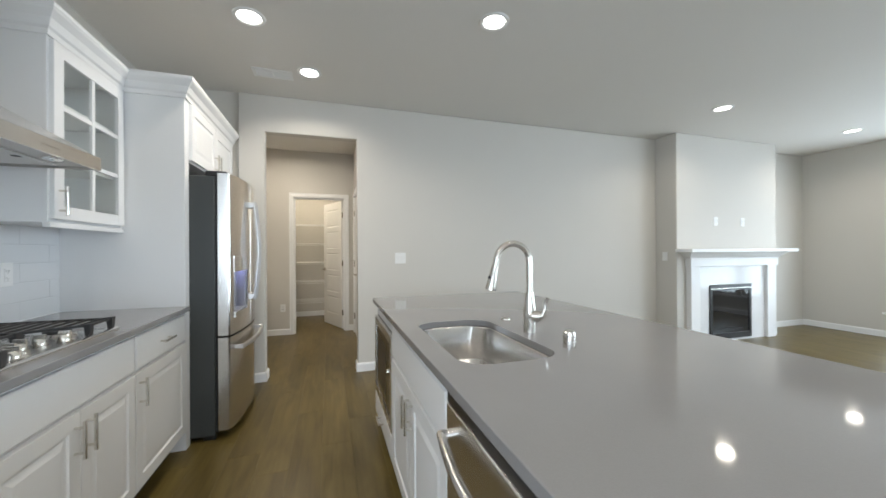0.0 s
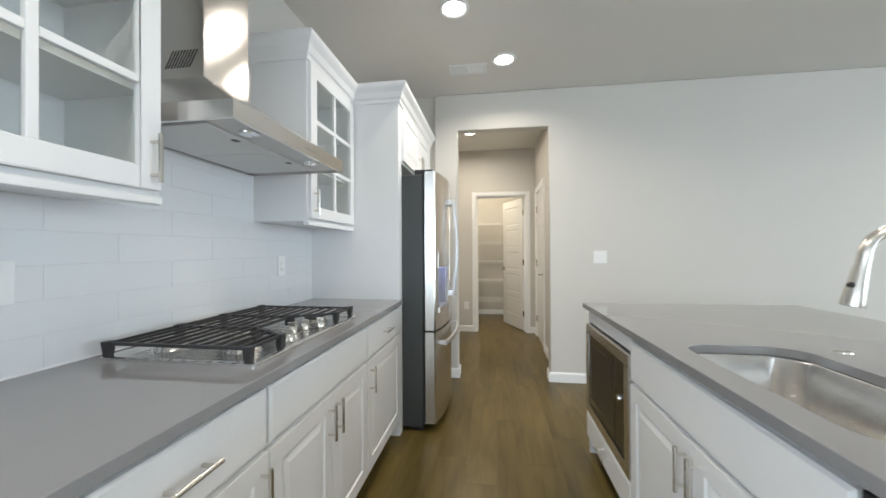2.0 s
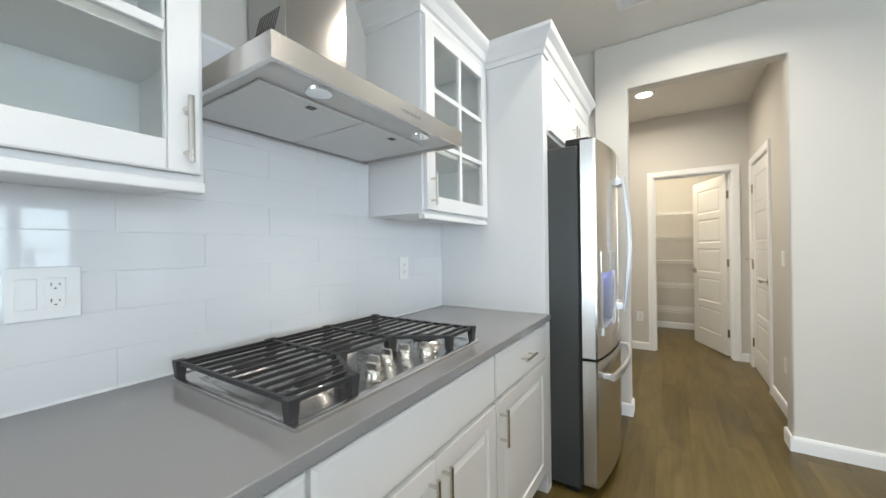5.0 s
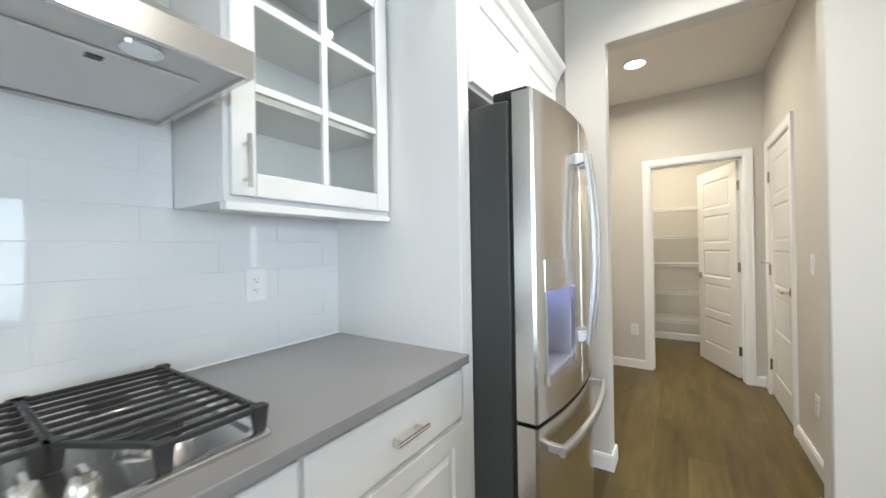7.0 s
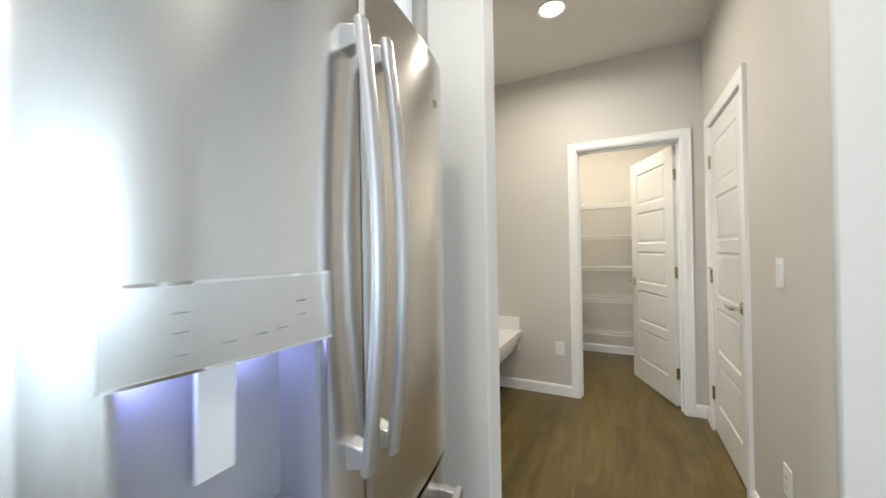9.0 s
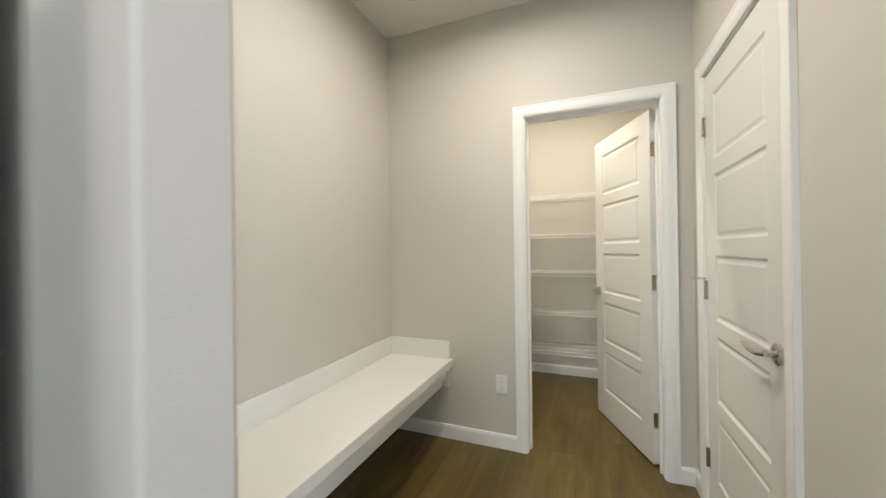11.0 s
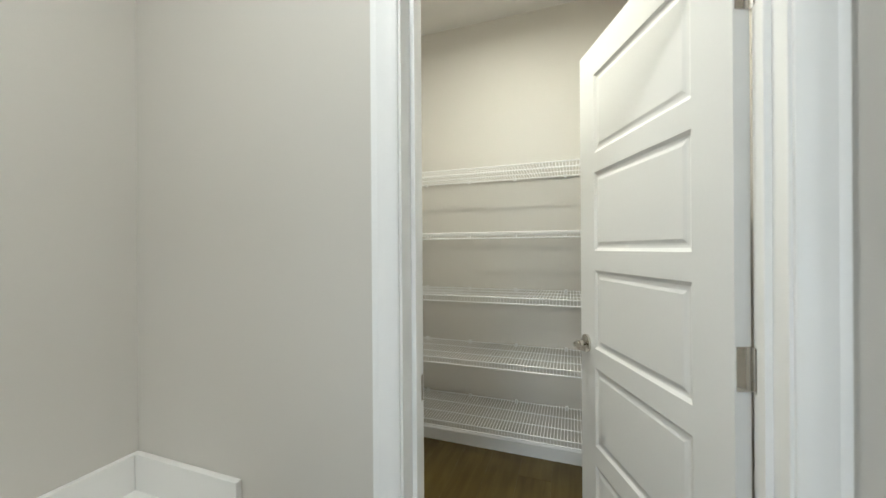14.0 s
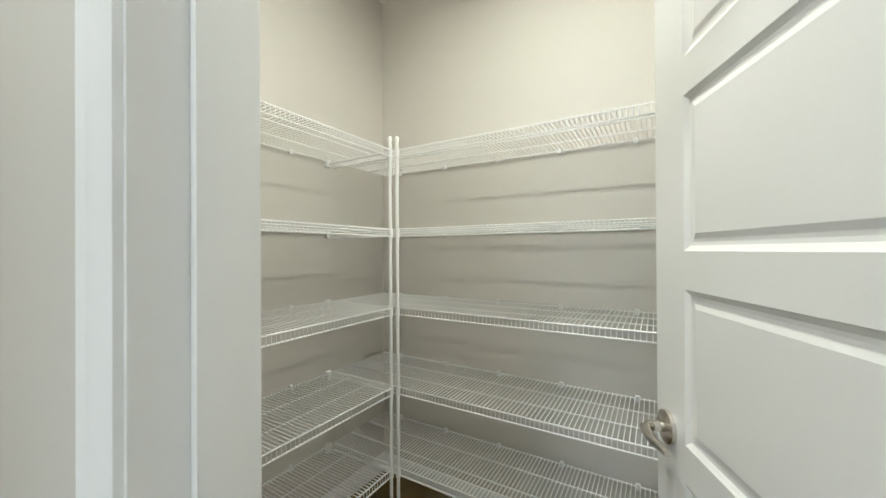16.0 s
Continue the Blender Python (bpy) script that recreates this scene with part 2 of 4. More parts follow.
def panelled(T, u0, u1, v0, v1, w0, w1, panels, profile):
    """A slab with shaped panels in its front: profile is a list of (inset, depth) steps from the panel's rim."""
    verts, faces = [], []

    def quad(*c):
        faces.append(tuple(range(len(verts), len(verts) + len(c))))
        verts.extend(T(*q) for q in c)

    def flat(a, b, c, d, w):
        quad((a, w, c), (b, w, c), (b, w, d), (a, w, d))

    pu0, pu1 = min(p[0] for p in panels), max(p[1] for p in panels)
    flat(u0, pu0, v0, v1, w1)
    flat(pu1, u1, v0, v1, w1)
    columns = sorted({(p[0], p[1]) for p in panels})
    for i, (a, b) in enumerate(columns):
        if i:
            flat(columns[i - 1][1], a, v0, v1, w1)
        rows, low = sorted((p[2], p[3]) for p in panels if p[0] == a), v0
        for c, d in rows:
            flat(a, b, low, c, w1)
            low = d
            ring = [(a, b, c, d, w1)] + [(a + i_, b - i_, c + i_, d - i_, w1 - dp) for i_, dp in profile]
            for (a0, b0, c0, d0, e0), (a1, b1, c1, d1, e1) in zip(ring, ring[1:]):
                quad((a0, e0, c0), (b0, e0, c0), (b1, e1, c1), (a1, e1, c1))
                quad((b0, e0, c0), (b0, e0, d0), (b1, e1, d1), (b1, e1, c1))
                quad((b0, e0, d0), (a0, e0, d0), (a1, e1, d1), (b1, e1, d1))
                quad((a0, e0, d0), (a0, e0, c0), (a1, e1, c1), (a1, e1, d1))
            a1, b1, c1, d1, e1 = ring[-1]
            flat(a1, b1, c1, d1, e1)
        flat(a, b, low, v1, w1)
    quad((u0, w0, v0), (u0, w0, v1), (u1, w0, v1), (u1, w0, v0))
    quad((u0, w0, v0), (u0, w1, v0), (u0, w1, v1), (u0, w0, v1))
    quad((u1, w0, v0), (u1, w0, v1), (u1, w1, v1), (u1, w1, v0))
    quad((u0, w0, v0), (u1, w0, v0), (u1, w1, v0), (u0, w1, v0))
    quad((u0, w0, v1), (u0, w1, v1), (u1, w1, v1), (u1, w0, v1))
    return verts, faces


def part(name, mat, bits, parent=None, bevel=0.0, smooth=False, label="", kind="", at=None):
    """One mesh object from a list of bits; at: where its origin goes, for top-level things."""
    bm = bmesh.new()
    for verts, faces in bits:
        vs = [bm.verts.new(v) for v in verts]
        for f in faces:
            try:
                bm.faces.new([vs[i] for i in f])
            except ValueError:
                pass
    bmesh.ops.remove_doubles(bm, verts=bm.verts, dist=0.00005)
    bmesh.ops.recalc_face_normals(bm, faces=bm.faces)
    if bevel:
        edges = [e for e in bm.edges if len(e.link_faces) == 2 and e.calc_face_angle(0) > 0.6]
        rounded = bmesh.ops.bevel(bm, geom=edges, offset=bevel, segments=2, profile=0.5, affect="EDGES", clamp_overlap=True)["faces"]
        for face in rounded:
            face.smooth = True
    origin = Vector(at) if at else (parent_origin(parent) if parent else Vector((0, 0, 0)))
    bmesh.ops.translate(bm, verts=bm.verts, vec=-origin)
    me = bpy.data.meshes.new(name)
    bm.to_mesh(me)
    bm.free()
    me.materials.append(mat)
    if smooth:
        me.polygons.foreach_set("use_smooth", [True] * len(me.polygons))
        me.set_sharp_from_angle(angle=radians(35))
    ob = new(name, me)
    if parent:
        ob.parent = parent
    else:
        ob.location = origin
    return tagged(ob, label, kind=kind)


def parent_origin(ob):
    o = Vector((0, 0, 0))
    while ob:
        o = o + ob.location
        ob = ob.parent
    return o


def thing(name, at, label, category, group=""):
    ob = new(name)
    ob.location = at
    ob.empty_display_size = 0.1
    return tagged(ob, label, category, group)


# ---- structure ----
XW, XE, YS, YN = -1.502, 7.45, -4.0, 3.645       # kitchen and living room
HX0, HX1, HY0, HY1 = -1.455, 0.377, 3.765, 5.65  # hall
PX0, PX1, PY0, PY1 = -1.48, 0.42, 5.77, 7.17                 # pantry
OX0, OX1, OZ = -0.588, 0.282, 2.415             # cased opening
DX0, DX1, DZ = -0.492, 0.228, 2.057             # pantry doorway
SY0, SY1 = 4.72, 5.455                          # closed side door


def structure(name, mat, bits, bevel=0.0, smooth=False):
    return part(name, mat, bits, bevel=bevel, smooth=smooth, kind="structure")


structure("subfloor", GROUT, [box(XW - 0.2, XE + 0.2, YS - 0.2, 7.4, -0.12, -0.012)])
structure("ceiling", CEILING, [box(XW - 0.2, XE + 0.2, YS - 0.2, PY1 + 0.2, CEIL, CEIL + 0.15)])
structure("wall_west", WALL, [box(XW - 0.15, XW, YS - 0.15, -3.3, 0, CEIL), box(XW - 0.15, XW, -3.3, -0.9, 2.2, CEIL), box(XW - 0.15, XW, -0.9, HY0 - 0.06, 0, CEIL), box(XW - 0.15, HX0, HY0 - 0.06, PY0 - 0.06, 0, CEIL), box(XW - 0.15, PX0, PY0 - 0.06, PY1 + 0.15, 0, CEIL)])
structure("wall_north", WALL, [prism([(-0.815, 0), (OX0, 0), (OX0, OZ), (OX1, OZ), (OX1, 0), (XE, 0), (XE, CEIL), (-0.815, CEIL)], YN, HY0, lambda s, p, q: (p, s, q))], bevel=0.010)
structure("wall_north_west", WALL, [box(XW, -0.815, YN + 0.03, HY0, 0, CEIL)])
structure("wall_hall_east", WALL, [
    box(HX1, HX1 + 0.12, HY0, SY0 - 0.02, 0, CEIL), box(HX1, HX1 + 0.12, SY1 + 0.02, HY1, 0, CEIL), box(HX1, HX1 + 0.12, SY0 - 0.02, SY1 + 0.02, DZ + 0.015, CEIL)])
structure("wall_pantry", WALL, [
    box(PX0, DX0 - 0.02, HY1, PY0, 0, CEIL), box(DX1 + 0.02, PX1 + 0.1, HY1, PY0, 0, CEIL), box(DX0 - 0.02, DX1 + 0.02, HY1, PY0, DZ + 0.02, CEIL)])
structure("wall_pantry_north", WALL, [box(PX0, PX1 + 0.1, PY1, PY1 + 0.15, 0, CEIL)])
structure("wall_pantry_east", WALL, [box(PX1, PX1 + 0.12, PY0, PY1, 0, CEIL)])
structure("wall_closet_back", WALL, [box(1.2, 1.3, HY0, HY1, 0, CEIL)])
cuts = [YS] + [c for w in WINDOWS_EAST for c in w] + [YN + 0.12]
structure("wall_east", WALL, [box(XE, XE + 0.15, a, b, 0, CEIL) for a, b in zip(cuts[::2], cuts[1::2])]
          + [box(XE, XE + 0.15, a, b, 0, 0.35) for a, b in WINDOWS_EAST] + [box(XE, XE + 0.15, a, b, 2.35, CEIL) for a, b in WINDOWS_EAST])
structure("wall_south", WALL, [box(XW, -1.3, YS - 0.15, YS, 0, CEIL), box(-1.3, 1.1, YS - 0.15, YS, 2.2, CEIL), box(1.1, XE, YS - 0.15, YS, 0, CEIL)])
BX0, BX1, BY = 4.30, 6.23, 3.33
structure("chimney_breast", WALL, [box(BX0, BX1, BY, YN, 0, CEIL)], bevel=0.012)


def window_frame(name, bits_of, glass):
    w = structure(name, TRIM, bits_of, bevel=0.003)
    g = part("pane", GLASS, glass, parent=w)
    g.visible_shadow = False
    return w


# the first two windows are unseen, added to carry fill light
for i, (a, b) in enumerate(WINDOWS_EAST):
    x0, x1, z0, z1, m = XE + 0.03, XE + 0.10, 0.35, 2.35, 0.05
    window_frame("window_%d" % (i + 1), [box(x0, x1, a, a + m, z0, z1), box(x0, x1, b - m, b, z0, z1), box(x0, x1, a + m, b - m, z0, z0 + m), box(x0, x1, a + m, b - m, z1 - m, z1),
                                        box(x0, x1, a + m, b - m, 1.33, 1.38), box(XE - 0.04, XE + 0.03, a - 0.03, b + 0.03, z0 - 0.03, z0)],
                 [box(x0 + 0.03, x0 + 0.036, a + m, b - m, z0 + m, z1 - m)])
# unseen south window, added as an opening for the extra lamp
wa, wb = YS - 0.14, YS - 0.09
window_frame("window_5", [box(-1.3, -1.23, wa, wb, 0, 2.2), box(1.03, 1.1, wa, wb, 0, 2.2), box(-0.14, -0.06, wa, wb, 0.07, 2.13), box(-1.23, 1.03, wa, wb, 2.13, 2.2), box(-1.23, 1.03, wa, wb, 0, 0.07)],
             [box(-1.23, -0.14, wa + 0.02, wa + 0.026, 0.07, 2.13), box(-0.06, 1.03, wa + 0.02, wa + 0.026, 0.07, 2.13)])
# unseen west window, supposed from the cool light on the island fronts
wa, wb = XW - 0.14, XW - 0.09
window_frame("window_6", [box(wa, wb, -3.3, -3.23, 0, 2.2), box(wa, wb, -0.97, -0.9, 0, 2.2), box(wa, wb, -2.14, -2.06, 0.07, 2.13), box(wa, wb, -3.23, -0.97, 2.13, 2.2), box(wa, wb, -3.23, -0.97, 0, 0.07)],
             [box(wa + 0.02, wa + 0.026, -3.23, -2.14, 0.07, 2.13), box(wa + 0.02, wa + 0.026, -2.06, -0.97, 0.07, 2.13)])
structure("ground", LAWN, [box(-400, 400, -400, 400, -0.5, -0.3)])


# trim: baseboards, casings
def base_profile(T, a, b):
    return prism([(0, 0), (0.014, 0), (0.014, 0.075), (0.008, 0.09), (0, 0.09)], a, b, T)


def along_y(x, sign):
    return lambda s, p, q: (x + sign * p, s, q)


def along_x(y, sign):
    return lambda s, p, q: (s, y + sign * p, q)


structure("baseboard", TRIM, [
    base_profile(along_x(YN, -1), -0.815, OX0 + 0.0), base_profile(along_y(OX0, 1), YN - 0.014, HY0 + 0.014), base_profile(along_y(OX1, -1), YN - 0.014, HY0 + 0.014),
    base_profile(along_x(YN, -1), OX1, BX0), base_profile(along_y(BX0, -1), BY - 0.014, YN), base_profile(along_x(YN, -1), BX1, XE), base_profile(along_y(BX1, 1), BY, YN),
    base_profile(along_y(XE, -1), YS, YN), base_profile(along_x(YS, 1), 1.1, XE),
    base_profile(along_x(HY0, 1), HX0, OX0), base_profile(along_x(HY0, 1), OX1, HX1), base_profile(along_y(HX0, 1), HY0, HY1),
    base_profile(along_x(HY1, -1), HX0, DX0 - 0.07), base_profile(along_x(HY1, -1), DX1 + 0.07, HX1),
    base_profile(along_y(HX1, -1), HY0, SY0 - 0.075), base_profile(along_y(HX1, -1), SY1 + 0.075, HY1),
    base_profile(along_x(PY1, -1), PX0, PX1), base_profile(along_y(PX0, 1), PY0, PY1), base_profile(along_y(PX1, -1), PY0, PY1)])


def casing_profile():
    return [(0, 0), (0.010, 0), (0.017, 0.012), (0.019, 0.030), (0.015, 0.052), (0.018, 0.058), (0.018, 0.066), (0, 0.066)]


def casing(T_side, lo, hi, top):
    """Three mitred lengths round a doorway: T_side(s, out, z)."""
    pr = casing_profile()
    bits = []
    for edge, sg in ((lo, -1), (hi, 1)):
        n = len(pr)
        v = [T_side(edge + sg * q, p, 0) for p, q in pr] + [T_side(edge + sg * q, p, top + q) for p, q in pr]
        bits.append((v, [tuple(range(n))[::-1], tuple(range(n, 2 * n))] + [(i, (i + 1) % n, n + (i + 1) % n, n + i) for i in range(n)]))
    n = len(pr)
    v = [T_side(lo - q, p, top + q) for p, q in pr] + [T_side(hi + q, p, top + q) for p, q in pr]
    bits.append((v, [tuple(range(n))[::-1], tuple(range(n, 2 * n))] + [(i, (i + 1) % n, n + (i + 1) % n, n + i) for i in range(n)]))
    return bits


jamb = [box(DX0 - 0.018, DX0, HY1 - 0.002, PY0 + 0.002, 0, DZ), box(DX1, DX1 + 0.018, HY1 - 0.002, PY0 + 0.002, 0, DZ), box(DX0 - 0.018, DX1 + 0.018, HY1 - 0.002, PY0 + 0.002, DZ, DZ + 0.018),
        box(DX0, DX0 + 0.012, HY1 + 0.05, HY1 + 0.08, 0, DZ), box(DX1 - 0.012, DX1, HY1 + 0.05, HY1 + 0.08, 0, DZ), box(DX0 + 0.012, DX1 - 0.012, HY1 + 0.05, HY1 + 0.08, DZ - 0.012, DZ)]
doorway = structure("trim_pantry_doorway", TRIM, jamb + casing(lambda s, p, z: (s, HY1 - p, z), DX0 - 0.006, DX1 + 0.006, DZ + 0.006) + casing(lambda s, p, z: (s, PY0 + p, z), DX0 - 0.006, DX1 + 0.006, DZ + 0.006), smooth=True)
part("strike_plate", NICKEL, [box(DX0 - 0.001, DX0 + 0.002, HY1 + 0.084, HY1 + 0.114, 0.895, 0.962)], doorway, label="satin nickel strike plate")
structure("trim_side_doorway", TRIM, [box(HX1 - 0.002, HX1 + 0.12, SY0 - 0.018, SY0, 0, DZ), box(HX1 - 0.002, HX1 + 0.12, SY1, SY1 + 0.018, 0, DZ), box(HX1 - 0.002, HX1 + 0.12, SY0 - 0.018, SY1 + 0.018, DZ, DZ + 0.016)]
          + casing(lambda s, p, z: (HX1 - p, s, z), SY0 - 0.006, SY1 + 0.006, DZ + 0.006), smooth=True)
structure("trim_threshold", BLACK, [box(HX1 + 0.0, HX1 + 0.1, SY0, SY1, 0.001, 0.008)])


# ---- lamps, vents, plates ----
def downlight(x, y, group):
    d = thing("recessed_downlight", (x, y, CEIL), "round white recessed ceiling downlight, lit", "ceiling light", group)
    n = 28
    prof = [(0.098, 0.0), (0.096, -0.006), (0.080, -0.009), (0.072, -0.004), (0.070, -0.002)]
    v = [(x + r * math.cos(2 * math.pi * k / n), y + r * math.sin(2 * math.pi * k / n), CEIL + z) for r, z in prof for k in range(n)]
    f = [(i * n + k, i * n + (k + 1) % n, (i + 1) * n + (k + 1) % n, (i + 1) * n + k) for i in range(len(prof) - 1) for k in range(n)]
    part("trim_ring", PLASTIC, [(v, f)], d, smooth=True)
    v = [(x + 0.0715 * math.cos(2 * math.pi * k / n), y + 0.0715 * math.sin(2 * math.pi * k / n), CEIL - 0.003) for k in range(n)]
    part("lens", LENS, [(v, [tuple(range(n))[::-1]])], d, label="glowing lens")


# includes the four unseen downlights added at the end of CANS
for x, y in CANS:
    downlight(x, y, "kitchen and living room downlights")
downlight(-0.54, 4.80, "hall downlights")
downlight(-0.40, 6.22, "pantry downlights")

vent = thing("ceiling_vent", (-0.445, 3.165, CEIL), "white metal ceiling air vent with slats", "vent")
part("frame", PLASTIC, [box(-0.60, -0.29, 3.085, 3.11, CEIL - 0.008, CEIL), box(-0.60, -0.29, 3.22, 3.245, CEIL - 0.008, CEIL), box(-0.60, -0.575, 3.11, 3.22, CEIL - 0.008, CEIL),
                        box(-0.315, -0.29, 3.11, 3.22, CEIL - 0.008, CEIL), box(-0.453, -0.437, 3.11, 3.22, CEIL - 0.007, CEIL)], vent, bevel=0.002)
for i in range(8):
    for xa, xb in ((-0.575, -0.453), (-0.437, -0.315)):
        y = 3.117 + i * 0.0135
        part("slat", PLASTIC, [hull4([(xa, y, CEIL - 0.002), (xb, y, CEIL - 0.002), (xb, y + 0.002, CEIL - 0.002), (xa, y + 0.002, CEIL - 0.002)],
                                     [(xa, y + 0.003, CEIL - 0.007), (xb, y + 0.003, CEIL - 0.007), (xb, y + 0.005, CEIL - 0.007), (xa, y + 0.005, CEIL - 0.007)])], vent)
# flat black sheet on the ceiling, painting the shade between the slats
part("slat_shade", BLACK, [box(-0.58, -0.31, 3.10, 3.23, CEIL - 0.0015, CEIL - 0.0005)], vent, label="black sheet painted as shade behind the slats")


def outlet(T, u, v, label, gang=1):
    """A receptacle plate: T(u, out, v)."""
    o = thing("wall_outlet", T(u, 0, v), label, "outlet", "wall outlets")
    w = 0.036 * gang if gang == 1 else 0.058
    part("plate", PLASTIC, [box(u - w, u + w, 0, 0.006, v - 0.058, v + 0.058, T)], o, bevel=0.002)
    c = u if gang == 1 else u + 0.016
    part("insert", PLASTIC, [box(c - 0.0165, c + 0.0165, 0.006, 0.0085, v - 0.033, v + 0.033, T)], o, bevel=0.0015)
    if gang > 1:
        part("rocker", PLASTIC, [box(u - 0.045, u - 0.012, 0.006, 0.010, v - 0.033, v + 0.033, T)], o, bevel=0.0015)
    for dz in (-0.018, 0.018):
        part("slot", SLOT, [box(c - 0.0075, c - 0.0055, 0.0085, 0.009, v + dz - 0.003, v + dz + 0.005, T), box(c + 0.0055, c + 0.0075, 0.0085, 0.009, v + dz - 0.002, v + dz + 0.004, T),
                            tube([(c, 0.0082, v + dz - 0.008), (c, 0.009, v + dz - 0.008)], 0.0022, 8, T)], o)
    return o


def switch(T, u, v, label, gangs=1):
    o = thing("light_switch", T(u, 0, v), label, "switch", "light switches")
    w = 0.036 + 0.023 * (gangs - 1)
    part("plate", PLASTIC, [box(u - w, u + w, 0, 0.006, v - 0.058, v + 0.058, T)], o, bevel=0.002)
    for g in range(gangs):
        c = u + (g - (gangs - 1) / 2) * 0.046
        part("rocker", PLASTIC, [hull4([T(c - 0.0165, 0.006, v - 0.033), T(c + 0.0165, 0.006, v - 0.033), T(c + 0.0165, 0.006, v + 0.033), T(c - 0.0165, 0.006, v + 0.033)],
                                       [T(c - 0.0155, 0.0075, v - 0.032), T(c + 0.0155, 0.0075, v - 0.032), T(c + 0.0155, 0.011, v + 0.032), T(c - 0.0155, 0.011, v + 0.032)])], o)
    return o


north = lambda u, w, v: (u, YN - w, v)
switch(north, 0.735, 1.174, "white double rocker switch on the greige wall", 2)
hall_e = lambda u, w, v: (HX1 - w, u, v)
switch(hall_e, 4.28, 1.146, "white rocker switch beside the hall door", 1)
outlet(hall_e, 4.245, 0.36, "white outlet low on the hall wall")
pantry_s = lambda u, w, v: (u, HY1 - w, v)
outlet(pantry_s, -0.657, 0.40, "white outlet between bench and doorway")
breast = lambda u, w, v: (u, BY - w, v)
outlet(breast, 5.00, 1.625, "white outlet plate above the mantel")
outlet(breast, 5.52, 1.625, "white outlet plate above the mantel")
breast_w = lambda u, w, v: (BX0 - w, u, v)
switch(breast_w, 3.50, 1.157, "white switch on the side of the chimney breast", 1)
tile_f = face_east(XW + 0.011, 0)
outlet(tile_f, 0.875, 1.163, "white outlet in a wide plate on the tiled backsplash", 2)
outlet(tile_f, 2.126, 1.155, "white outlet on the tiled backsplash")


# ---- doors ----
def panel_door(name, T, width, height, label, lever_v=0.93):
    """A five-panel door: T(u, w, v), u from the hinge, w out of the face that is seen."""
    d = thing(name, T(0, 0, 0.012), label, "door")
    rows = [(0.208 + i * 0.359, 0.208 + i * 0.359 + 0.288) for i in range(5)]
    panels = [(0.115, width - 0.115, a, b) for a, b in rows]
    prof = [(0.003, 0.002), (0.010, 0.0058), (0.016, 0.0064), (0.022, 0.0058), (0.032, 0.0030)]
    a = panelled(T, 0, width, 0.012, height, 0.0175, 0.035, panels, prof)
    b = panelled(lambda u, w, v: T(u, 0.035 - w, v), 0, width, 0.012, height, 0.0175, 0.035, panels, prof)
    part("leaf", DOORPAINT, [a, b], d)
    u = width - 0.052
    for w0, sg in ((0.035, 1), (0.0, -1)):
        part("lever", NICKEL, [
            tube([(u, w0, lever_v), (u, w0 + sg * 0.008, lever_v), (u, w0 + sg * 0.012, lever_v)], [0.033, 0.033, 0.026], 24, T),
            tube([(u, w0 + sg * 0.012, lever_v), (u, w0 + sg * 0.042, lever_v)], 0.0105, 12, T),
            tube([(u, w0 + sg * 0.034, lever_v), (u - 0.012, w0 + sg * 0.050, lever_v), (u - 0.06, w0 + sg * 0.054, lever_v - 0.002), (u - 0.112, w0 + sg * 0.052, lever_v + 0.004)], [0.011, 0.011, 0.0085, 0.006], 12, T)],
            d, smooth=True, label="satin nickel lever handle")
    part("latch_plate", NICKEL, [box(width - 0.0005, width + 0.001, 0.006, 0.029, lever_v - 0.028, lever_v + 0.028, T)], d)
    return d


hinge_x, hinge_y = DX1 - 0.003, PY0 + 0.006
ang = math.atan2(0.924, -0.383)
cu, su = math.cos(ang), math.sin(ang)


def T_pantry(u, w, v):
    return (hinge_x + cu * u - su * w, hinge_y + su * u + cu * w, v)


pd = panel_door("pantry_door", T_pantry, 0.712, 2.045, "white five-panel door with lever, standing open into the pantry")
for v in (0.26, 1.05, 1.82):
    part("hinge", NICKEL, [tube([(-0.002, -0.005, v - 0.045), (-0.002, -0.005, v + 0.045)], 0.0065, 10, T_pantry),
                           box(-0.0016, 0.0008, 0.0, 0.032, v - 0.045, v + 0.045, T_pantry),
                           box(DX1 - 0.0015, DX1 + 0.001, PY0 - 0.045, PY0 - 0.006, v - 0.045, v + 0.045)], pd, label="satin nickel butt hinge")
T_side = lambda u, w, v: (HX1 + 0.037 - w, SY1 - 0.003 - u, v)
sd = panel_door("side_door", T_side, SY1 - SY0 - 0.006, 2.045, "white five-panel door with nickel lever, closed")
for v in (0.26, 1.05, 1.82):
    part("hinge", NICKEL, [tube([(0.0, 0.043, v - 0.045), (0.0, 0.043, v + 0.045)], 0.0068, 10, T_side), box(-0.02, 0.02, 0.0352, 0.0385, v - 0.045, v + 0.045, T_side)], sd, label="satin nickel butt hinge")
part("door_stop", NICKEL, [tube([(0, 0.04, 1.105), (0, 0.075, 1.105), (0.002, 0.10, 1.107)], [0.005, 0.005, 0.007], 8, T_side)], sd, label="nickel hinge-pin stop")


# ---- cabinets ----
RAISED = [(0.004, 0.006), (0.012, 0.008), (0.034, 0.002), (0.036, 0.0015)]


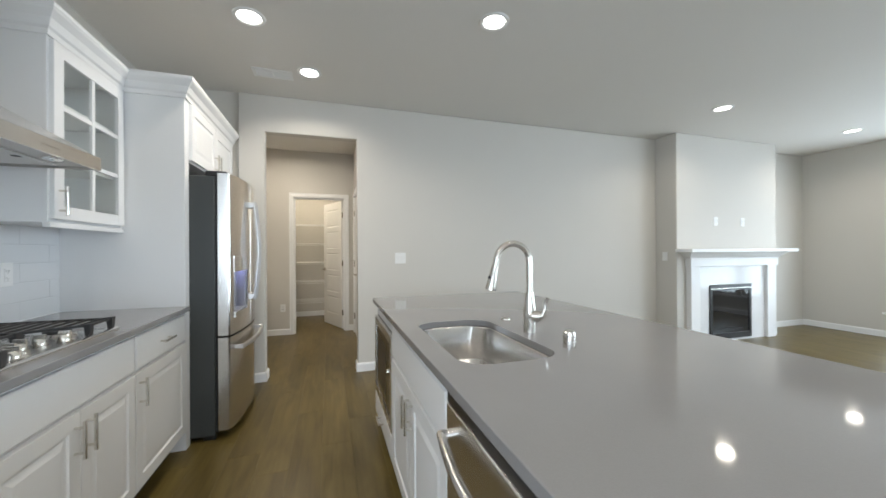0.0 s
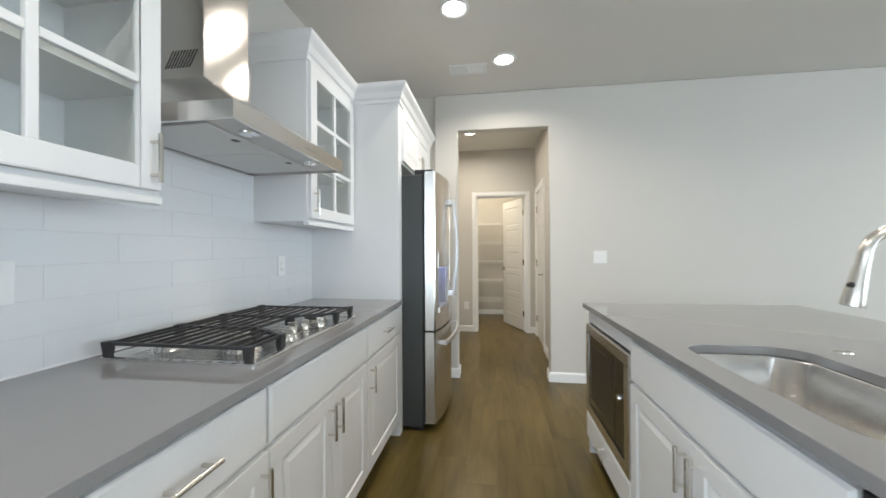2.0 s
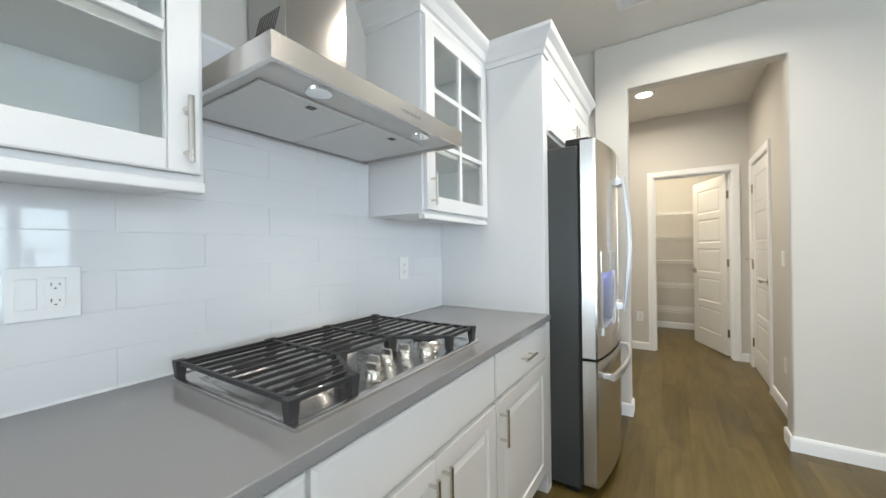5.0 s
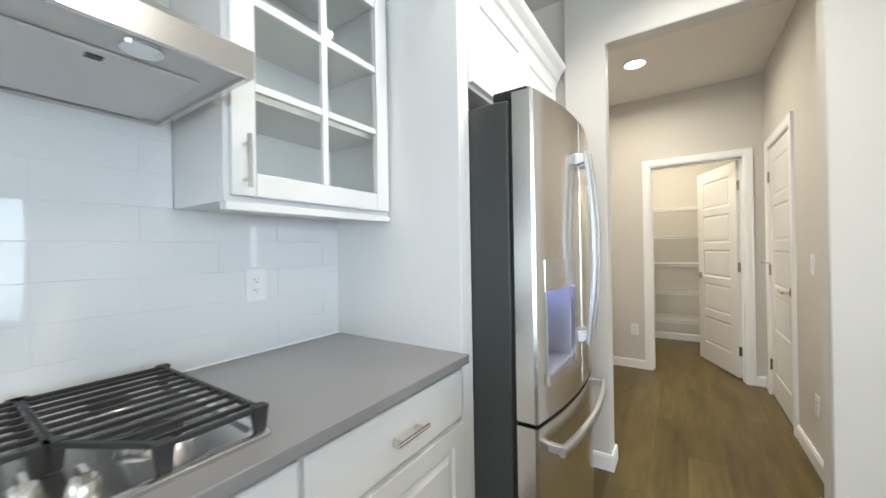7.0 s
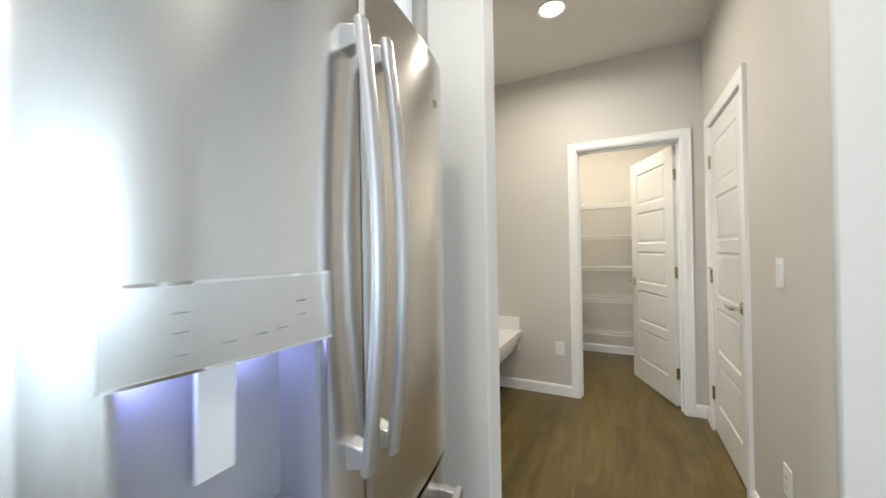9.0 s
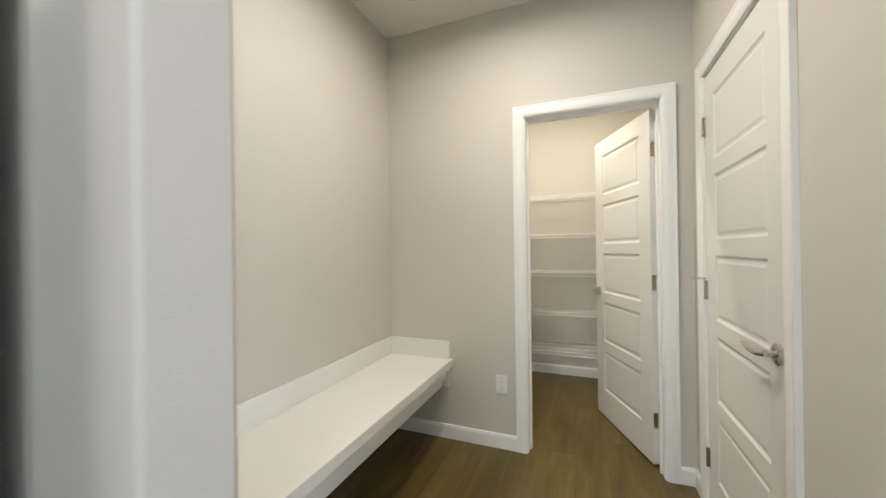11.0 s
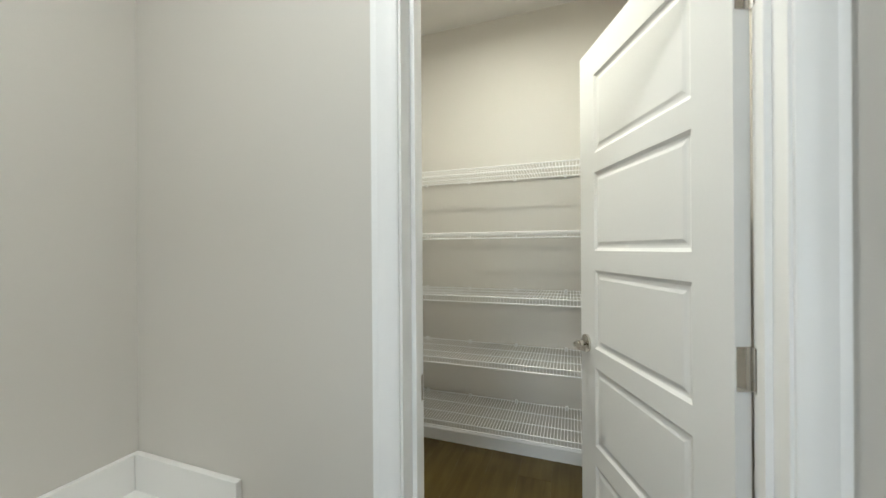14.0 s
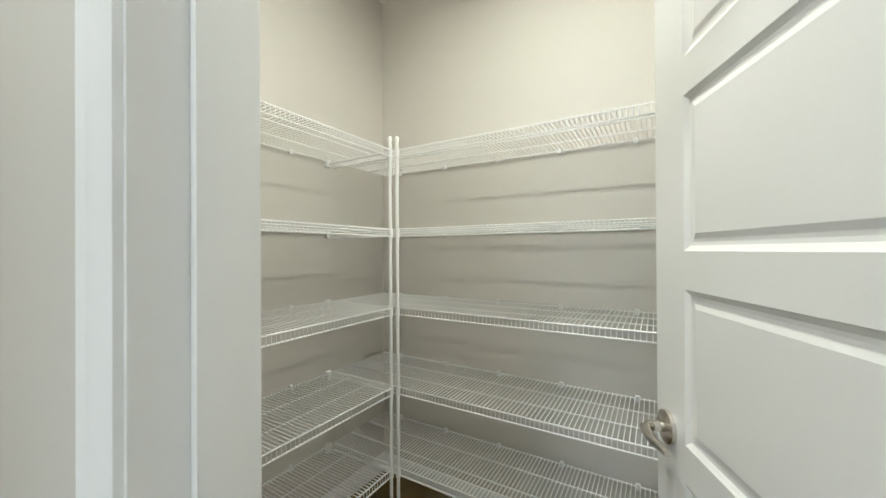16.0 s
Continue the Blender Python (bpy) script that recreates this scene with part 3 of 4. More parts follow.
def bar_pull(T, u, v, length, vertical, parent, out=0.0):
    h = length / 2
    e = h - 0.022
    if vertical:
        bits = [tube([(u, out + 0.03, v - h), (u, out + 0.03, v + h)], 0.006, 10, T), tube([(u, out, v - e), (u, out + 0.03, v - e)], 0.005, 8, T), tube([(u, out, v + e), (u, out + 0.03, v + e)], 0.005, 8, T)]
    else:
        bits = [tube([(u - h, out + 0.03, v), (u + h, out + 0.03, v)], 0.006, 10, T), tube([(u - e, out, v), (u - e, out + 0.03, v)], 0.005, 8, T), tube([(u + e, out, v), (u + e, out + 0.03, v)], 0.005, 8, T)]
    part("handle", NICKEL, bits, parent, smooth=True, label="brushed nickel bar handle")


def front_door(T, u0, u1, v0, v1, parent, pull_u=None, pull_v=None):
    d = part("door", CABINET, [panelled(T, u0, u1, v0, v1, 0, 0.02, [(u0 + 0.058, u1 - 0.058, v0 + 0.058, v1 - 0.058)], RAISED)], parent, bevel=0.0)
    if pull_u is not None:
        bar_pull(T, pull_u, pull_v, 0.135, True, d, 0.02)


def front_drawer(T, u0, u1, v0, v1, parent, pull=True):
    d = part("drawer_front", CABINET, [box(u0, u1, 0, 0.014, v0, v1, T), hull4([T(u0, 0.014, v0), T(u1, 0.014, v0), T(u1, 0.014, v1), T(u0, 0.014, v1)], [T(u0 + 0.008, 0.02, v0 + 0.008), T(u1 - 0.008, 0.02, v0 + 0.008), T(u1 - 0.008, 0.02, v1 - 0.008), T(u0 + 0.008, 0.02, v1 - 0.008)])], parent)
    if pull:
        bar_pull(T, (u0 + u1) / 2, (v0 + v1) / 2, 0.135, False, d, 0.02)


def base_cabinet(T, u0, u1, depth, label, doors, drawer_pull=True, drawer=True, group="", hollow=False):
    c = thing("base_cabinet", T((u0 + u1) / 2, -depth / 2, 0), label, "cabinet", group)
    if hollow:
        bits = [box(u0, u0 + 0.018, -depth, 0, 0.105, 0.882, T), box(u1 - 0.018, u1, -depth, 0, 0.105, 0.882, T), box(u0 + 0.018, u1 - 0.018, -depth, 0, 0.105, 0.123, T),
                box(u0 + 0.018, u1 - 0.018, -0.018, 0, 0.123, 0.882, T), box(u0 + 0.018, u1 - 0.018, -depth, -depth + 0.012, 0.123, 0.882, T), box(u0, u1, -depth, -0.07, 0.0, 0.1045, T)]
    else:
        bits = [box(u0, u1, -depth, 0, 0.105, 0.882, T), box(u0, u1, -depth, -0.07, 0.0, 0.105, T)]
    part("body", CABINET, bits, c)
    # dark sheet over the toe board, painting the recess's shade
    part("toe_shade_sheet", TOE_SHADE, [box(u0, u1, -0.07, -0.066, 0.002, 0.10, T)], c, label="dark sheet painted as shade in the toe recess")
    g = 0.006
    top = 0.685 if drawer else 0.86
    if drawer:
        front_drawer(T, u0 + g, u1 - g, 0.70, 0.862, c, drawer_pull)
    w = (u1 - u0) / len(doors)
    for i, side in enumerate(doors):
        a, b = u0 + i * w + g, u0 + (i + 1) * w - g
        if len(doors) > 1:
            a, b = a - (g - 0.002) * (i > 0), b + (g - 0.002) * (i < len(doors) - 1)
        front_door(T, a, b, 0.125, top, c, (a + 0.03) if side == "l" else (b - 0.03), top - 0.095)
    return c


FX = -0.885
TW = face_east(FX, 0)
base_cabinet(TW, -0.35, 0.53, 0.595, "white raised-panel base cabinet under the grey counter", "rl", group="base cabinets along the wall")
base_cabinet(TW, 0.53, 1.085, 0.595, "white base cabinet with one drawer and one door", "r", group="base cabinets along the wall")
base_cabinet(TW, 1.085, 1.872, 0.595, "white two-door base cabinet under the cooktop", "rl", drawer_pull=False, group="base cabinets along the wall")
base_cabinet(TW, 1.872, 2.49, 0.595, "white base cabinet with one drawer and one door", "l", group="base cabinets along the wall")

part("worktop", QUARTZ, [box(XW + 0.001, -0.842, -0.36, 2.492, 0.884, 0.914)], bevel=0.003, at=(-1.16, 1.05, 0.884))
tagged(bpy.data.objects["worktop"], "grey quartz worktop along the tiled wall", "counter")


CROWN = [(0, 0), (0.010, 0), (0.014, 0.022), (0.024, 0.032), (0.036, 0.064), (0.058, 0.090), (0.064, 0.102), (0.064, 0.120), (0, 0.120)]


def crown_run(corners, z):
    """A crown moulding along a path of (x, y, outx, outy) corners."""
    n = len(CROWN)
    v = [(x + ox * p, y + oy * p, z + q) for x, y, ox, oy in corners for p, q in CROWN]
    f = [(i * n + k, i * n + (k + 1) % n, (i + 1) * n + (k + 1) % n, (i + 1) * n + k) for i in range(len(corners) - 1) for k in range(n)]
    f += [tuple(range(n)), tuple((len(corners) - 1) * n + k for k in range(n))]
    return v, f


UX = -1.195


def glass_cabinet(y0, y1, handle, label, left_open=True):
    """A wall cabinet with one six-light glass door."""
    T = face_east(UX, 0)
    z0, z1, t = 1.40, 2.235, 0.018
    c = thing("glass_wall_cabinet", ((UX + XW) / 2, (y0 + y1) / 2, z0), label, "cabinet", "glass-fronted wall cabinets")
    xb = XW + 0.001
    part("body", CABINET, [box(xb, UX, y0, y0 + t, z0, z1), box(xb, UX, y1 - t, y1, z0, z1), box(xb, UX, y0 + t, y1 - t, z0, z0 + t), box(xb, UX, y0 + t, y1 - t, z1 - t, z1), box(xb, xb + 0.006, y0 + t, y1 - t, z0 + t, z1 - t),
                           box(UX - 0.018, UX - 0.001, y0 + t, y0 + 0.04, z0 + t, z1 - t), box(UX - 0.018, UX - 0.001, y1 - 0.04, y1 - t, z0 + t, z1 - t)], c)
    for z in (1.70, 1.975):
        part("shelf", CABINET, [box(xb + 0.006, UX - 0.03, y0 + t, y1 - t, z - 0.009, z + 0.009)], c)
    a, b, lo, hi = y0 + 0.012, y1 - 0.012, 1.415, 2.225
    s = 0.062
    pa, pb, plo, phi = a + s, b - s, lo + s, hi - s
    mid = (pa + pb) / 2
    bits = [box(a, pa, 0, 0.02, lo, hi, T), box(pb, b, 0, 0.02, lo, hi, T), box(pa, pb, 0, 0.02, lo, plo, T), box(pa, pb, 0, 0.02, phi, hi, T), box(mid - 0.011, mid + 0.011, 0.003, 0.019, plo, phi, T)]
    step = (phi - plo) / 3
    for k in (1, 2):
        bits += [box(pa, mid - 0.011, 0.003, 0.018, plo + k * step - 0.011, plo + k * step + 0.011, T), box(mid + 0.011, pb, 0.003, 0.018, plo + k * step - 0.011, plo + k * step + 0.011, T)]
    d = part("door", CABINET, bits, c, bevel=0.0022)
    for k in range(3):
        for ua, ub in ((pa, mid - 0.011), (mid + 0.011, pb)):
            g = part("pane", GLASS, [box(ua, ub, 0.004, 0.008, plo + k * step + (0.011 if k else 0), plo + (k + 1) * step - (0.011 if k < 2 else 0), T)], d)
            g.visible_shadow = False
    bar_pull(T, (a + 0.03) if handle == "l" else (b - 0.03), lo + 0.085, 0.135, True, d, 0.02)
    part("light_rail", CABINET, [box(UX - 0.02, UX + 0.012, y0, y1, z0 - 0.024, z0 - 0.001)], c, bevel=0.003)
    part("crown", CABINET, [crown_run([(xb, y0, 0, -1), (UX, y0, 1, -1), (UX, y1, 1, 1 if y1 < 2 else 0)] + ([(xb, y1, 0, 1)] if y1 < 2 else []), z1)], c)
    return c


glass_cabinet(0.47, 1.066, "r", "white wall cabinet with six-pane glass door, empty")
glass_cabinet(1.888, 2.488, "l", "white wall cabinet with six-pane glass door, empty")

# fridge enclosure
PF = -0.868
enc = thing("fridge_cabinet", (-1.17, 3.05, 0), "tall white panel and two-door cabinet built over the fridge", "cabinet")
part("side_panel", CABINET, [box(XW + 0.001, PF, 2.492, 2.530, 0, 2.235)], enc, bevel=0.002)
part("side_panel", CABINET, [box(XW + 0.001, PF, 3.60, 3.635, 0, 2.235)], enc, bevel=0.002)
part("body", CABINET, [box(XW + 0.001, PF - 0.002, 2.530, 3.60, 1.845, 2.235)], enc)
TE = face_east(PF, 0)
part("face_frame", CABINET, [box(2.530, 2.56, -0.02, 0.0, 0.0, 2.235, TE), box(3.555, 3.60, -0.02, 0.0, 0, 2.235, TE)], enc)
front_door(TE, 2.562, 3.073, 1.86, 2.222, enc, 3.043, 1.945)
front_door(TE, 3.079, 3.585, 1.86, 2.222, enc, 3.109, 1.945)
part("crown", CABINET, [crown_run([(XW + 0.3, 2.492, 0, -1), (PF, 2.492, 1, -1), (PF, 3.643, 1, 0)], 2.235)], enc)


# ---- cooktop ----
def rounded_ring(x0, x1, y0, y1, r, z, n=6):
    pts = []
    for cx, cy, a0 in ((x1 - r, y1 - r, 0), (x0 + r, y1 - r, 90), (x0 + r, y0 + r, 180), (x1 - r, y0 + r, 270)):
        for k in range(n + 1):
            a = radians(a0 + 90 * k / n)
            pts.append((cx + r * math.cos(a), cy + r * math.sin(a), z))
    return pts


def loft(rings, close_top=False, close_bottom=False):
    n = len(rings[0])
    v = [p for r in rings for p in r]
    f = [(i * n + k, i * n + (k + 1) % n, (i + 1) * n + (k + 1) % n, (i + 1) * n + k) for i in range(len(rings) - 1) for k in range(n)]
    if close_bottom:
        f.append(tuple(range(n))[::-1])
    if close_top:
        f.append(tuple((len(rings) - 1) * n + k for k in range(n)))
    return v, f


CX0, CX1, CY0, CY1 = -1.430, -0.908, 1.087, 1.839
cook = thing("gas_cooktop", (-1.169, 1.463, 0.914), "stainless steel five-burner gas cooktop with black iron grates", "cooktop")
part("tray", STEEL, [loft([rounded_ring(CX0, CX1, CY0, CY1, 0.012, 0.9145), rounded_ring(CX0, CX1, CY0, CY1, 0.012, 0.922), rounded_ring(CX0 + 0.006, CX1 - 0.006, CY0 + 0.006, CY1 - 0.006, 0.01, 0.925),
                           rounded_ring(CX0 + 0.028, CX1 - 0.022, CY0 + 0.022, CY1 - 0.022, 0.02, 0.925), rounded_ring(CX0 + 0.036, CX1 - 0.03, CY0 + 0.03, CY1 - 0.03, 0.02, 0.920)], True, True)], cook, smooth=True)
BURNERS = [(-1.315, 1.23, 0.042), (-1.055, 1.23, 0.036), (-1.245, 1.463, 0.055), (-1.315, 1.696, 0.036), (-1.055, 1.70, 0.042)]
for bx, by, r in BURNERS:
    part("burner_base", STEEL, [tube([(bx, by, 0.919), (bx, by, 0.928), (bx, by, 0.936)], [r + 0.02, r + 0.014, r + 0.004], 24)], cook, smooth=True)
    part("burner_cap", IRON, [tube([(bx, by, 0.936), (bx, by, 0.944), (bx, by, 0.947)], [r, r, r - 0.006], 24)], cook, smooth=True)
GZ = 0.966


def bar(p, q, w=0.010, h=0.010):
    """A square-section iron bar lying flat."""
    a, b = Vector(p), Vector(q)
    s = Vector((-(b - a).y, (b - a).x, 0)).normalized() * w / 2
    return hull4([tuple(a - s), tuple(b - s), tuple(b + s), tuple(a + s)], [tuple(x + Vector((0, 0, h))) for x in (a - s, b - s, b + s, a + s)])


def grate(y0, y1, notch):
    x0, x1 = CX0 + 0.022, CX1 - 0.03
    g = []
    z = GZ - 0.008
    if notch == 0:
        g += [bar((x0, y0, z), (x0, y1, z)), bar((x0, y0, z), (x1 - 0.16, y0, z)), bar((x0, y1, z), (x1 - 0.16, y1, z)), bar((x1 - 0.16, y0, z), (x1 - 0.16, y1, z))]
        ends = lambda x: (y0, y1)
        xs = [x0 + 0.044 * k for k in range(1, 7)]
        feet = [(x0, y0), (x0, y1), (x1 - 0.16, y0 + 0.01), (x1 - 0.16, y1 - 0.01)]
    else:
        ya, yb = (y0, y1) if notch < 0 else (y1, y0)       # ya is the outer end
        k = 0.62
        ym = ya + (yb - ya) * k
        g += [bar((x0, y0, z), (x0, y1, z)), bar((x0, ya, z), (x1, ya, z)), bar((x1, ya, z), (x1, ym, z)), bar((x1, ym, z), (x1 - 0.16, yb, z)), bar((x0, yb, z), (x1 - 0.16, yb, z))]

        def ends(x):
            if x <= x1 - 0.16:
                return (ya, yb)
            f = (x1 - x) / 0.16
            return (ya, ym + (yb - ym) * f)
        xs = [x0 + 0.044 * k for k in range(1, 11) if x0 + 0.044 * k < x1 - 0.015]
        feet = [(x0, ya), (x0, yb), (x1, ya), (x1, ym), (x1 - 0.16, yb)]
    for x in xs:
        a, b = ends(x)
        g.append(bar((x, a, z + 0.002), (x, b, z + 0.002), 0.0075, 0.009))
    for fx, fy in feet:
        g.append(hull4([(fx - 0.009, fy - 0.009, 0.921), (fx + 0.009, fy - 0.009, 0.921), (fx + 0.009, fy + 0.009, 0.921), (fx - 0.009, fy + 0.009, 0.921)],
                       [(fx - 0.012, fy - 0.014, z + 0.012), (fx + 0.012, fy - 0.014, z + 0.012), (fx + 0.012, fy + 0.014, z + 0.012), (fx - 0.012, fy + 0.014, z + 0.012)]))
    part("grate", IRON, g, cook, bevel=0.0012, label="black cast iron grate")


grate(CY0 + 0.012, CY0 + 0.262, -1)
grate(CY0 + 0.268, CY1 - 0.268, 0)
grate(CY1 - 0.262, CY1 - 0.012, 1)
for ky, kx in ((1.350, -0.968), (1.402, -1.012), (1.468, -1.026), (1.534, -1.012), (1.586, -0.968)):
    part("knob", NICKEL, [tube([(kx, ky, 0.921), (kx, ky, 0.925)], [0.024, 0.024], 20), tube([(kx, ky, 0.925), (kx, ky, 0.944), (kx, ky, 0.948)], [0.020, 0.018, 0.015], 20),
                          hull4([(kx - 0.018, ky - 0.006, 0.945), (kx + 0.018, ky - 0.006, 0.945), (kx + 0.018, ky + 0.006, 0.945), (kx - 0.018, ky + 0.006, 0.945)],
                                [(kx - 0.017, ky - 0.004, 0.962), (kx + 0.017, ky - 0.004, 0.962), (kx + 0.017, ky + 0.004, 0.962), (kx - 0.017, ky + 0.004, 0.962)])], cook, smooth=True, label="satin metal control knob")
part("igniter_mark", BLACK, [tube([(-0.955, 1.468, 0.9202), (-0.955, 1.468, 0.9207)], 0.006, 12)], cook)

# ---- hood ----
HA, HB, HXF, HZ = 1.098, 1.856, -0.985, 1.632
hood = thing("range_hood", (-1.25, 1.477, HZ), "stainless steel chimney range hood above the cooktop", "range hood")
xb = XW + 0.012
part("lip", STEEL, [box(xb, HXF, HA, HA + 0.012, HZ, HZ + 0.055), box(xb, HXF, HB - 0.012, HB, HZ, HZ + 0.055), box(HXF - 0.012, HXF, HA + 0.012, HB - 0.012, HZ, HZ + 0.055), box(xb, xb + 0.02, HA + 0.012, HB - 0.012, HZ, HZ + 0.055)], hood)
CHY0, CHY1, CHX = 1.335, 1.575, -1.29
part("canopy", STEEL, [hull4([(xb, HA, HZ + 0.0555), (HXF, HA, HZ + 0.0555), (HXF, HB, HZ + 0.0555), (xb, HB, HZ + 0.0555)], [(xb, CHY0 - 0.004, 1.885), (CHX + 0.004, CHY0 - 0.004, 1.885), (CHX + 0.004, CHY1 + 0.004, 1.885), (xb, CHY1 + 0.004, 1.885)])], hood)
part("chimney", STEEL_HOOD, [box(xb, CHX, CHY0, CHY1, 1.885, CEIL - 0.002)], hood, bevel=0.002)
for k in range(9):
    y, xs, zz = CHY0 - 0.0006, xb + 0.035 + k * 0.0125, 1.925
    part("vent_slot", BLACK, [hull4([(xs, y, zz), (xs + 0.006, y, zz), (xs + 0.006, y + 0.001, zz), (xs, y + 0.001, zz)], [(xs + 0.035, y, zz + 0.065), (xs + 0.041, y, zz + 0.065), (xs + 0.041, y + 0.001, zz + 0.065), (xs + 0.035, y + 0.001, zz + 0.065)])], hood)
part("underside", FILTER, [box(xb + 0.02, HXF - 0.012, HA + 0.012, HB - 0.012, HZ + 0.012, HZ + 0.018)], hood)
for a, b in ((HA + 0.05, 1.474), (1.480, HB - 0.05)):
    part("filter", FILTER, [box(xb + 0.03, HXF - 0.13, a, b, HZ + 0.004, HZ + 0.011)], hood, bevel=0.002, label="grey mesh grease filter")
    part("filter_latch", BLACK, [box(HXF - 0.17, HXF - 0.15, (a + b) / 2 - 0.012, (a + b) / 2 + 0.012, HZ + 0.002, HZ + 0.0045)], hood)
for y in (1.27, 1.69):
    part("lamp_glass", CHROME, [tube([(HXF - 0.075, y, HZ + 0.0125), (HXF - 0.075, y, HZ + 0.006), (HXF - 0.075, y, HZ + 0.004)], [0.034, 0.032, 0.022], 24)], hood, smooth=True, label="unlit round hood lamp")
part("button_strip", NICKEL, [box(HXF - 0.001, HXF + 0.0008, 1.50, 1.60, HZ + 0.022, HZ + 0.032)], hood)
for k in range(5):
    part("button", MARK, [box(HXF, HXF + 0.002, 1.507 + k * 0.019, 1.515 + k * 0.019, HZ + 0.0255, HZ + 0.0285)], hood)

# ---- fridge ----
FY0, FY1, FYM = 2.566, 3.405, 2.985
fr = thing("refrigerator", (-1.05, 2.985, 0), "stainless steel french-door refrigerator with dark grey sides", "refrigerator")
part("body", GREY_SIDE, [box(-1.42, -0.722, FY0, FY1, 0.03, 1.765)], fr, bevel=0.006, label="dark grey steel case")
for a, b in ((-0.80, FY0 + 0.02), (-0.80, FY1 - 0.06), (-1.40, FY0 + 0.02), (-1.40, FY1 - 0.06)):
    part("foot", BLACK, [box(a, a + 0.07, b, b + 0.04, 0, 0.03)], fr)
part("gasket", GASKET, [box(-0.7215, -0.708, FY0 + 0.012, FY1 - 0.012, 0.05, 1.765)], fr)


def front_x(y):
    """The bowed front of the doors."""
    s = (y - (FY0 + FY1) / 2) / ((FY1 - FY0) / 2)
    return -0.590 - 0.048 * s * s


def bowed(y0, y1, z0, z1, back=-0.707, n=14, ends=(True, True)):
    ys = [y0, y0 + 0.008] + [y0 + (y1 - y0) * k / (n - 2) for k in range(1, n - 2)] + [y1 - 0.008, y1]
    prof = [(back, y0)] + [(front_x(y) - (0.008 if (k == 0 and ends[0]) or (k == n and ends[1]) else 0.0), y) for k, y in enumerate(ys)] + [(back, y1)]
    return prism(prof, z0, z1, lambda s, p, q: (p, q, s))


def bowed_sheet(y0, y1, z0, z1, out, thick, n=8):
    ys = [y0 + (y1 - y0) * k / n for k in range(n + 1)]
    prof = [(front_x(y) + out - thick, y) for y in ys] + [(front_x(y) + out, y) for y in reversed(ys)]
    return prism(prof, z0, z1, lambda s, p, q: (p, q, s))


DY0, DY1, DZ0, DZ1, DZ2 = 2.630, 2.892, 0.835, 1.125, 1.222
ld = part("left_door", STEEL_V, [bowed(FY0, DY0, 0.695, 1.785, n=6, ends=(True, False)), bowed(DY1, FYM - 0.003, 0.695, 1.785, n=6, ends=(False, True)), bowed_sheet(DY0, DY1, 0.695, DZ0, 0, 0.1), bowed_sheet(DY0, DY1, DZ1, 1.785, 0, 0.1)], fr, smooth=True)
rd = part("right_door", STEEL_V, [bowed(FYM + 0.003, FY1, 0.695, 1.785)], fr, smooth=True)
fz = part("freezer_drawer", STEEL_V, [bowed(FY0, FY1, 0.06, 0.680)], fr, smooth=True)
part("dispenser_well", WELL, [box(-0.705, -0.70, DY0, DY1, DZ0, DZ1), box(-0.70, -0.62, DY0, DY0 + 0.006, DZ0, DZ1), box(-0.70, -0.61, DY1 - 0.006, DY1, DZ0, DZ1), box(-0.70, -0.612, DY0 + 0.006, DY1 - 0.006, DZ0, DZ0 + 0.012)], ld, label="recessed grey dispenser well")
part("dispenser_tray", STEEL, [bowed_sheet(DY0 - 0.004, DY1 + 0.004, DZ0 - 0.03, DZ0 + 0.006, 0.012, 0.03)], ld, smooth=True)
part("control_panel", STEEL, [bowed_sheet(DY0 - 0.006, DY1 + 0.006, DZ1, DZ2, 0.004, 0.012)], ld, smooth=True, label="silver touch control panel")
part("control_trim", CHROME, [bowed_sheet(DY0 - 0.007, DY1 + 0.007, DZ2, DZ2 + 0.004, 0.006, 0.012), bowed_sheet(DY0 - 0.007, DY1 + 0.007, DZ1 - 0.004, DZ1, 0.006, 0.012)], ld, smooth=True)
for k, (dy, dz) in enumerate(((0.06, 0.065), (0.06, 0.043), (0.06, 0.018), (0.11, 0.022), (0.15, 0.024), (0.18, 0.026), (0.21, 0.06), (0.21, 0.04))):
    part("control_mark", MARK, [bowed_sheet(DY0 + dy - 0.008, DY0 + dy + 0.008, DZ1 + dz, DZ1 + dz + 0.002, 0.0045, 0.001, 2)], ld)
part("paddle", PLASTIC, [hull4([(-0.682, 2.738, 0.952), (-0.682, 2.792, 0.952), (-0.674, 2.792, 0.952), (-0.674, 2.738, 0.952)], [(-0.676, 2.738, 1.115), (-0.676, 2.792, 1.115), (-0.668, 2.792, 1.115), (-0.668, 2.738, 1.115)])], ld, bevel=0.002, label="pale plastic dispenser paddle")
part("dispenser_led", LED, [box(-0.685, -0.675, 2.66, 2.70, DZ1 - 0.0045, DZ1 - 0.0035), box(-0.685, -0.675, 2.80, 2.84, DZ1 - 0.0045, DZ1 - 0.0035)], ld, label="blue-white dispenser light")
